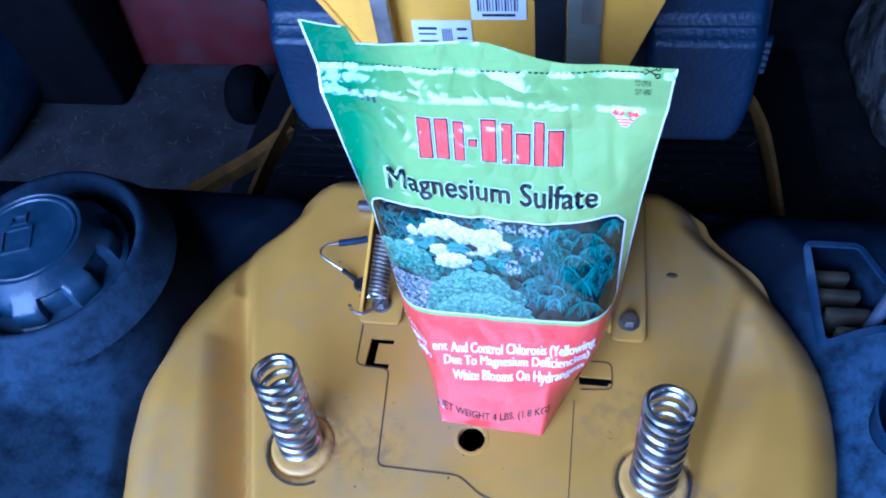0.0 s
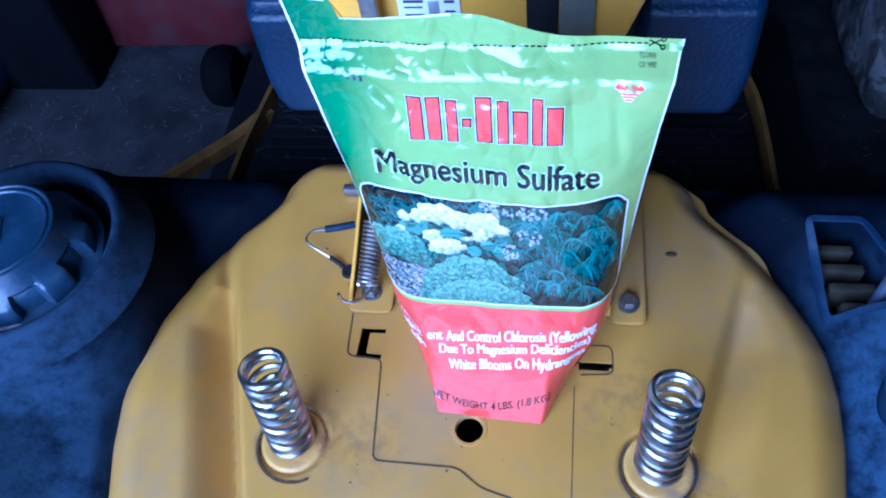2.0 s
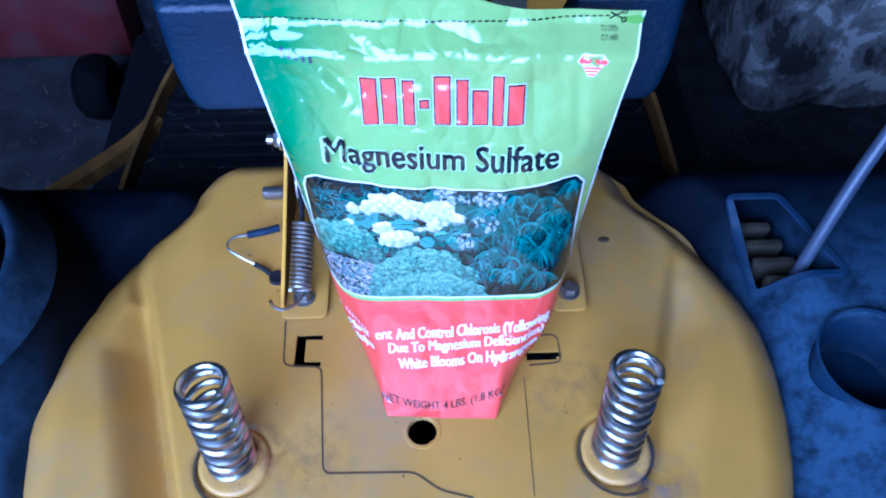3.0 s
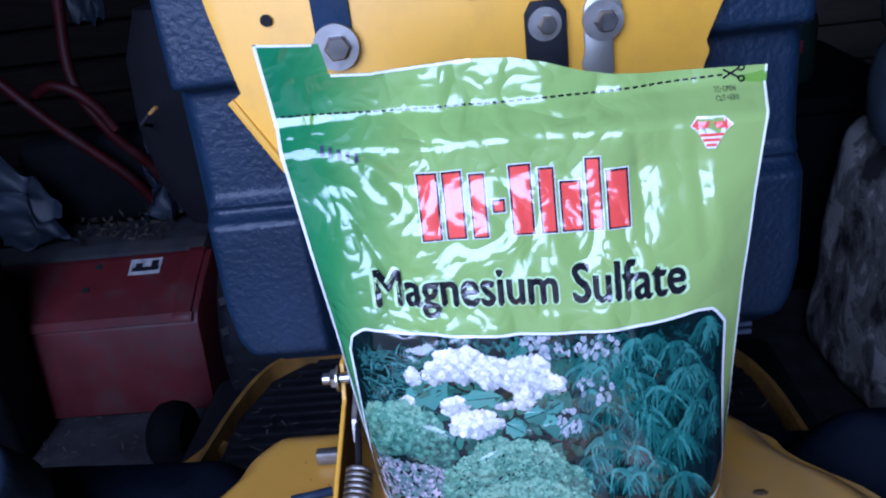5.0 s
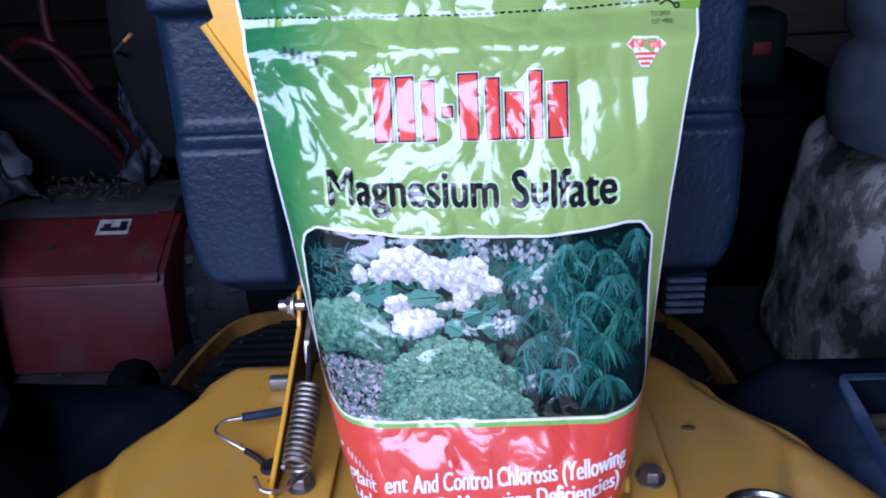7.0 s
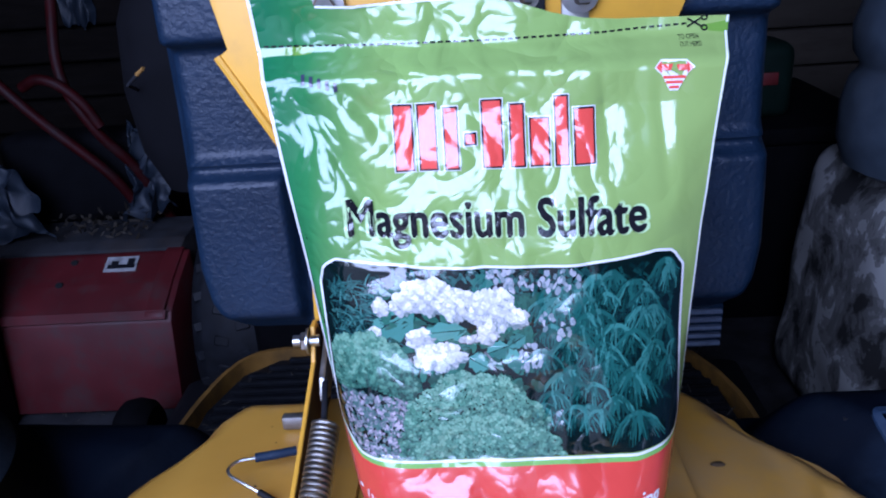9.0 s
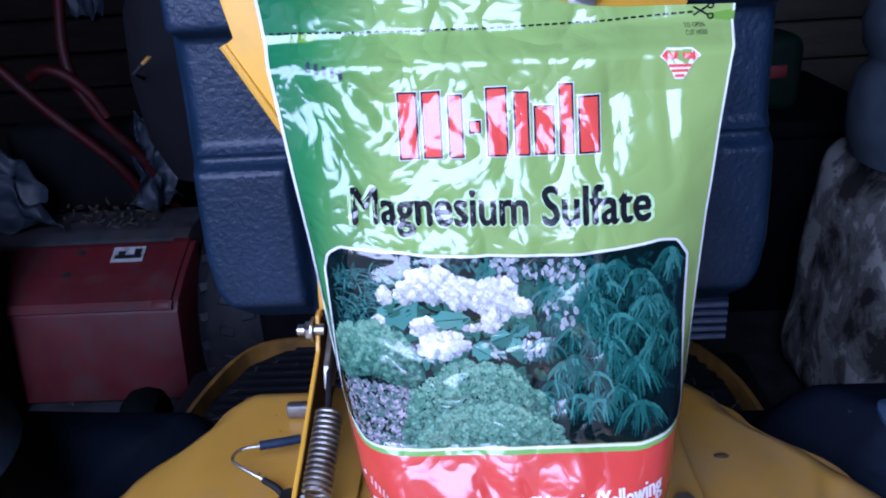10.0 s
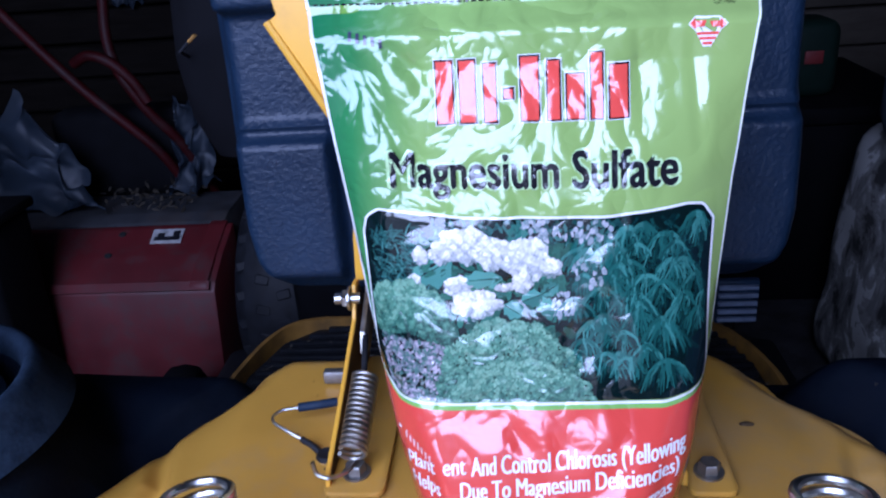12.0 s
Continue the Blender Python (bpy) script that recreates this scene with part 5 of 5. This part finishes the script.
for k in range(5):
    blob([(-0.064 + 0.0036 * k, 0.771 - 0.0009 * k), (-0.0624 + 0.0036 * k, 0.771 - 0.0009 * k), (-0.0624 + 0.0036 * k, 0.7752 - 0.0009 * k), (-0.064 + 0.0036 * k, 0.7752 - 0.0009 * k)], 0.0004, "stamp_bar", STAMP)
# small red and white trade badge
blob([(0.0882, 0.7712), (0.0913, 0.7743), (0.1017, 0.7740), (0.1048, 0.7711), (0.1019, 0.7683), (0.0982, 0.7615), (0.0948, 0.7615), (0.0912, 0.7685)], 0.0004, "badge_ground", WHITEF)
blob([(0.0888, 0.7714), (0.0913, 0.7737), (0.0913, 0.7726), (0.0959, 0.7726), (0.0948, 0.7701), (0.0913, 0.7701), (0.0913, 0.7690)], 0.0007, "badge_arrow", RED_MARK)
blob([(0.1042, 0.7711), (0.1017, 0.7734), (0.1017, 0.7723), (0.0971, 0.7723), (0.0982, 0.7698), (0.1017, 0.7698), (0.1017, 0.7687)], 0.0007, "badge_arrow", RED_MARK)
for zz, hw in ((0.7672, 0.0046), (0.7651, 0.0034), (0.763, 0.002)):
    blob([(0.0965 - hw, zz - 0.0006), (0.0965 + hw, zz - 0.0006), (0.0965 + hw, zz + 0.0006), (0.0965 - hw, zz + 0.0006)], 0.0007, "badge_bar", RED_MARK)

# the printed garden picture
PX0, PX1 = -0.0645, 0.1030


def low_edge(x):
    return interp(x, ZB) + 0.003


def high_edge(x):
    return interp(x, [(-0.065, 0.681), (-0.0625, 0.688), (-0.056, 0.6922), (-0.02, 0.689), (0.012, 0.6885), (0.054, 0.689), (0.09, 0.692), (0.098, 0.6905), (0.103, 0.683)])


def picture(x0, x1, lo, hi, off, n=60):
    return sheet(n, n, lambda u, v: film(x0 + (x1 - x0) * u, lo(x0 + (x1 - x0) * u) * (1 - v) + hi(x0 + (x1 - x0) * u) * v, off) + BO)


def print_ink(name, cols, noise_scale=60.0):
    """Printed leaves and petals: each one takes its own tone."""
    m = foil(name, cols[0], facets=0.6)
    n, l = m.node_tree.nodes, m.node_tree.links
    g = n.new("ShaderNodeNewGeometry")
    r = n.new("ShaderNodeValToRGB")
    r.color_ramp.elements[0].color, r.color_ramp.elements[1].color = (*cols[0], 1), (*cols[-1], 1)
    for i, c in enumerate(cols[1:-1]):
        r.color_ramp.elements.new((i + 1) / (len(cols) - 1)).color = (*c, 1)
    l.new(g.outputs["Random Per Island"], r.inputs[0])
    l.new(r.outputs[0], n["Principled BSDF"].inputs["Base Color"])
    return m


border = bmesh.new()
edge_pts = [(x, low_edge(x) - 0.001) for x in np.arange(PX0, PX1 + 0.0005, 0.002)]
round_pts = edge_pts + [(PX1 + 0.0004, z) for z in np.arange(0.608, 0.683, 0.003)] + [(x, high_edge(x) + 0.0008) for x in np.arange(PX1, PX0 - 0.0005, -0.002)] + [(PX0 - 0.0006, z) for z in np.arange(0.680, 0.607, -0.003)]
merge(border, strip(round_pts + round_pts[:2], 0.0012, 0.0005))
part("picture_border", border, WHITEF, bag, "thin white picture border")
part("red_border", strip([(x, interp(x, ZB) + 0.0002) for x in np.arange(-0.063, 0.107, 0.002)], 0.0022, 0.00035), foil("leaf_green_print", (0.2, 0.42, 0.09)), bag, "light green line over the red panel")
pic = part("garden_picture", picture(PX0, PX1, low_edge, high_edge, 0.0003), print_ink("dark_garden_print", [(0.0025, 0.009, 0.009), (0.003, 0.011, 0.010)]), bag, "printed garden photograph", smooth=180)

rg = random.Random(11)


def fits(x, z):
    return PX0 + 0.001 < x < PX1 - 0.001 and low_edge(x) + 0.0005 < z < high_edge(x) - 0.0005


def stroke(bm, pts, w, off):
    if not all(fits(*p) for p in pts):
        return
    rows = []
    for i, p in enumerate(pts):
        a, b = pts[max(i - 1, 0)], pts[min(i + 1, len(pts) - 1)]
        d = Vector((b[0] - a[0], b[1] - a[1]))
        d = d.normalized() if d.length else Vector((0, 1))
        k = w * (1 - i / (len(pts) - 1)) * 0.5 + w * 0.12
        rows.append([bm.verts.new(film(p[0] + s * -d.y * k, p[1] + s * d.x * k, off) + BO) for s in (-1, 1)])
    for a, b in zip(rows, rows[1:]):
        bm.faces.new((a[0], a[1], b[1], b[0]))


def leaf(bm, x, z, w, h, a, off, n=6):
    if not fits(x, z):
        return
    vs = []
    for k in range(n):
        t = 2 * math.pi * k / n
        px, pz = math.cos(t) * w * rg.uniform(0.75, 1.2), math.sin(t) * h * rg.uniform(0.75, 1.2)
        qx, qz = x + px * math.cos(a) - pz * math.sin(a), z + px * math.sin(a) + pz * math.cos(a)
        qx, qz = min(PX1, max(PX0, qx)), min(high_edge(qx), max(low_edge(qx), qz))
        vs.append(bm.verts.new(film(qx, qz, off) + BO))
    bm.faces.new(vs)


def toned(names, inks, parent):
    """Three or four meshes of one plant, from its deepest tone to its lightest, and a way to finish them."""
    meshes = [bmesh.new() for _ in inks]

    def pick(tone):
        return meshes[min(len(meshes) - 1, max(0, int(tone * len(meshes))))]

    def done():
        for bm, ink in zip(meshes, inks):
            part(names, bm, print_ink(names, [tuple(c * 0.75 for c in ink), ink, tuple(c * 1.25 for c in ink)]), parent, smooth=0)
    return pick, done


fern, fern_done = toned("fern_print", [(0.003, 0.019, 0.019), (0.007, 0.045, 0.038), (0.015, 0.09, 0.074), (0.042, 0.17, 0.14)], pic)


def umbrella(x, z, r, n, off):
    """A drooping head of narrow leaves, lit from above."""
    for k in range(n):
        c = rg.uniform(-1, 1)
        l = r * rg.uniform(0.7, 1.15)
        pts = [(x + c * l * t, z + 0.34 * l * t * (1.2 - abs(c)) - (0.95 + 0.5 * (1 - abs(c))) * l * t * t) for t in (0, 0.2, 0.4, 0.6, 0.8, 1)]
        late = k / n
        pts = [(px + 0.0006 * math.sin(pz * 900 + k), pz) for px, pz in pts]
        stroke(fern(0.45 * rg.random() + 0.5 * late ** 1.3), pts, rg.uniform(0.0017, 0.0027) * (1.15 - 0.35 * late), off + 0.00014 * late)


HEADS = [(0.079, 0.680, 0.013), (0.0955, 0.657, 0.011), (0.0634, 0.652, 0.011), (0.0785, 0.637, 0.013), (0.0417, 0.630, 0.010), (0.0805, 0.619, 0.012), (0.0373, 0.650, 0.009), (0.048, 0.673, 0.010), (0.062, 0.668, 0.011),
         (0.096, 0.684, 0.010), (0.06, 0.634, 0.010), (0.052, 0.623, 0.010), (0.068, 0.644, 0.01), (0.05, 0.655, 0.010), (0.088, 0.666, 0.011), (0.07, 0.660, 0.011), (0.062, 0.684, 0.009), (0.096, 0.640, 0.009), (0.042, 0.662, 0.009), (0.063, 0.621, 0.009)]
for _ in range(500):
    x, z = rg.uniform(0.034, 0.102), rg.uniform(0.612, 0.689)
    if z < 0.628 - 0.16 * (x - 0.06):
        continue
    a, l = rg.uniform(-2.6, -0.5), rg.uniform(0.004, 0.009)
    stroke(fern(rg.random() * 0.5), [(x + math.cos(a) * l * t, z + math.sin(a) * l * t) for t in (0, 0.5, 1)], 0.0013, 0.00045)
for _ in range(26):
    hx, hz = rg.uniform(0.036, 0.1), rg.uniform(0.622, 0.688)
    HEADS.append((hx, hz, rg.uniform(0.006, 0.010)))
for x, z, r in sorted(HEADS, key=lambda h: -h[1]):
    umbrella(x, z, r * 1.2, 44, 0.00052 + 0.003 * (0.69 - z))
fern_done()
grass = bmesh.new()
for _ in range(330):
    x, z = rg.uniform(-0.061, -0.032), rg.uniform(0.645, 0.682)
    a, l = rg.uniform(0.3, 2.8), rg.uniform(0.006, 0.014)
    stroke(grass, [(x + math.cos(a) * l * t, z + math.sin(a) * l * t - 0.5 * l * t * t) for t in (0, 0.33, 0.66, 1)], 0.0008, 0.0005)
for _ in range(260):
    x, z = rg.uniform(-0.03, 0.06), rg.uniform(0.672, 0.69)
    leaf(grass, x, z, 0.0022, 0.0010, rg.uniform(0, 3), 0.0005, 5)
part("grass_print", grass, print_ink("grass_print", [(0.008, 0.035, 0.034), (0.013, 0.06, 0.052), (0.025, 0.1, 0.085), (0.07, 0.2, 0.17)]), pic, smooth=0)
leaves = bmesh.new()
for _ in range(190):
    x, z = rg.uniform(-0.035, 0.036), rg.uniform(0.632, 0.678)
    leaf(leaves, x, z, rg.uniform(0.002, 0.0045), rg.uniform(0.0012, 0.0026), rg.uniform(0, 3.1), 0.0006, 7)
part("leaf_print", leaves, print_ink("broad_leaf_print", [(0.01, 0.05, 0.035), (0.018, 0.09, 0.06), (0.03, 0.15, 0.1)]), pic, smooth=0)
big = bmesh.new()
for lx, lz, lw, lh, la in ((-0.0303, 0.6638, 0.0112, 0.0085, 0.5), (-0.0067, 0.6592, 0.0105, 0.0042, 0.1), (0.0173, 0.6499, 0.0055, 0.004, 0.4), (0.0079, 0.6438, 0.0052, 0.0042, 2.6), (0.0112, 0.6815, 0.0055, 0.0048, 1.0), (0.0245, 0.6455, 0.004, 0.005, 0.2),
                           (0.0015, 0.6535, 0.006, 0.003, 2.9), (0.026, 0.6545, 0.005, 0.003, 0.6)):
    for s in (-1, 1):
        ring = []
        for k in range(9):
            t = k / 8
            wd = math.sin(math.pi * t) ** 0.7 * (1 + 0.25 * math.sin(t * 19))
            px, pz = (2 * t - 1) * lw, s * wd * lh + 0.0002 * s
            qx, qz = lx + px * math.cos(la) - pz * math.sin(la), lz + px * math.sin(la) + pz * math.cos(la)
            ring.append((qx, min(high_edge(qx), qz)))
        big.faces.new([big.verts.new(film(x, z, 0.00068) + BO) for x, z in ring])
part("large_leaf_print", big, print_ink("large_leaf_print", [(0.03, 0.13, 0.10), (0.055, 0.21, 0.165), (0.085, 0.27, 0.21)]), pic, smooth=0)
HYDRANGEA = ((-0.014, 0.676, 0.0135, 0.0092), (-0.026, 0.6725, 0.0055, 0.006), (-0.0006, 0.6722, 0.009, 0.0085), (0.0158, 0.6688, 0.0112, 0.0115), (0.0269, 0.6655, 0.0048, 0.0047), (-0.036, 0.6709, 0.0036, 0.0045), (-0.0401, 0.6583, 0.003, 0.0032),
             (-0.0184, 0.6558, 0.0068, 0.005), (-0.0097, 0.647, 0.0128, 0.0068), (0.0131, 0.6575, 0.0046, 0.0056), (0.005, 0.6555, 0.0052, 0.0016))
sheen_petals = bmesh.new()
petal, petal_done = toned("flower_print", [(0.17, 0.22, 0.21), (0.36, 0.38, 0.37), (0.55, 0.55, 0.52), (0.74, 0.73, 0.68)], pic)
for fx, fz, fw, fh in HYDRANGEA:
    for k in range(int(9500000 * fw * fh)):
        a, r = rg.uniform(0, 6.3), math.sqrt(rg.random())
        r *= 0.93 + 0.08 * math.sin(a * 5 + fx * 3000) + 0.05 * math.sin(a * 11 + fz * 5000)
        x, z = fx + math.cos(a) * r * fw, fz + math.sin(a) * r * fh
        lump = noise.noise(Vector((x * 330, z * 330, 3.0)))
        tone = 0.5 + 0.32 * math.sin(a) * r - 0.12 * math.cos(a) * r + 0.55 * lump + rg.uniform(-0.12, 0.12)
        size = rg.uniform(0.0007, 0.0013)
        leaf(petal(tone), x, z, size, size * 0.85, a, 0.00072 + 0.0002 * max(0, min(1, tone)), 6)
petal_done()
# first two clusters paint the film's sheen as pale petals; the others are blooms
for fx, fz, fw, fh, n in ((0.0422, 0.683, 0.013, 0.0055, 36), (0.0217, 0.684, 0.008, 0.006, 44), (0.0442, 0.6622, 0.008, 0.008, 20), (0.0323, 0.6467, 0.005, 0.0065, 34)):
    for _ in range(n):
        a, r = rg.uniform(0, 6.3), math.sqrt(rg.random())
        leaf(sheen_petals, fx + math.cos(a) * r * fw, fz + math.sin(a) * r * fh, rg.uniform(0.0006, 0.0014), rg.uniform(0.0008, 0.0022), rg.uniform(-0.5, 0.5), 0.00075, 6)
part("flower_and_sheen_print", sheen_petals, print_ink("grey_flower_and_sheen_print", [(0.14, 0.2, 0.2), (0.28, 0.31, 0.33), (0.42, 0.41, 0.43)]), pic, smooth=0)
shrub, shrub_done = toned("shrub_print", [(0.02, 0.062, 0.045), (0.04, 0.125, 0.085), (0.085, 0.215, 0.14), (0.16, 0.32, 0.21)], pic)
for cx, cz, w, h, n, low, seed in ((-0.045, 0.632, 0.0235, 0.0262, 4200, 0.622, 1.0), (0.005, 0.606, 0.036, 0.0335, 5600, 0.0, 4.0), (0.011, 0.592, 0.039, 0.0275, 4800, 0.0, 8.0)):
    for _ in range(n):
        a, r = rg.uniform(-0.25, 3.4), math.sqrt(rg.random())
        wob = 1 + 0.03 * math.sin(a * 9 + seed) + 0.02 * math.sin(a * 23)
        x, z = cx + math.cos(a) * r * w * wob, cz + math.sin(a) * r * h * wob
        if z < low + 0.003 * math.sin(x * 700):
            continue
        clump = noise.noise(Vector((x * 300, z * 420, seed))) + 0.6 * noise.noise(Vector((x * 800, z * 900, seed)))
        rise = max(0.0, math.sin(a)) * r
        tone = 0.3 + 0.5 * rise + 0.45 * clump + 0.1 * rg.uniform(-1, 1) - 0.12 * math.cos(a) * r
        size = rg.uniform(0.0006, 0.0011)
        leaf(shrub(tone), x, z, size, size * 0.7, rg.uniform(0, 3), 0.00078 + 0.00012 * max(0, min(1, tone)) + 0.00001 * seed, 5)
shrub_done()
pink = bmesh.new()
for _ in range(900):
    x, z = rg.uniform(-0.06, -0.022), rg.uniform(0.598, 0.628)
    if x > -0.024 + (z - 0.6) * 0.25 or x < -0.062 + (0.63 - z) * 0.2:
        continue
    leaf(pink, x, z, rg.uniform(0.0007, 0.0015), rg.uniform(0.0006, 0.0012), rg.uniform(0, 3), 0.0007, 5)
part("pink_flower_print", pink, print_ink("pink_flower_print", [(0.03, 0.08, 0.075), (0.30, 0.25, 0.30), (0.46, 0.39, 0.43), (0.05, 0.12, 0.10), (0.09, 0.17, 0.14), (0.04, 0.1, 0.085), (0.22, 0.2, 0.23)]), pic, smooth=0)
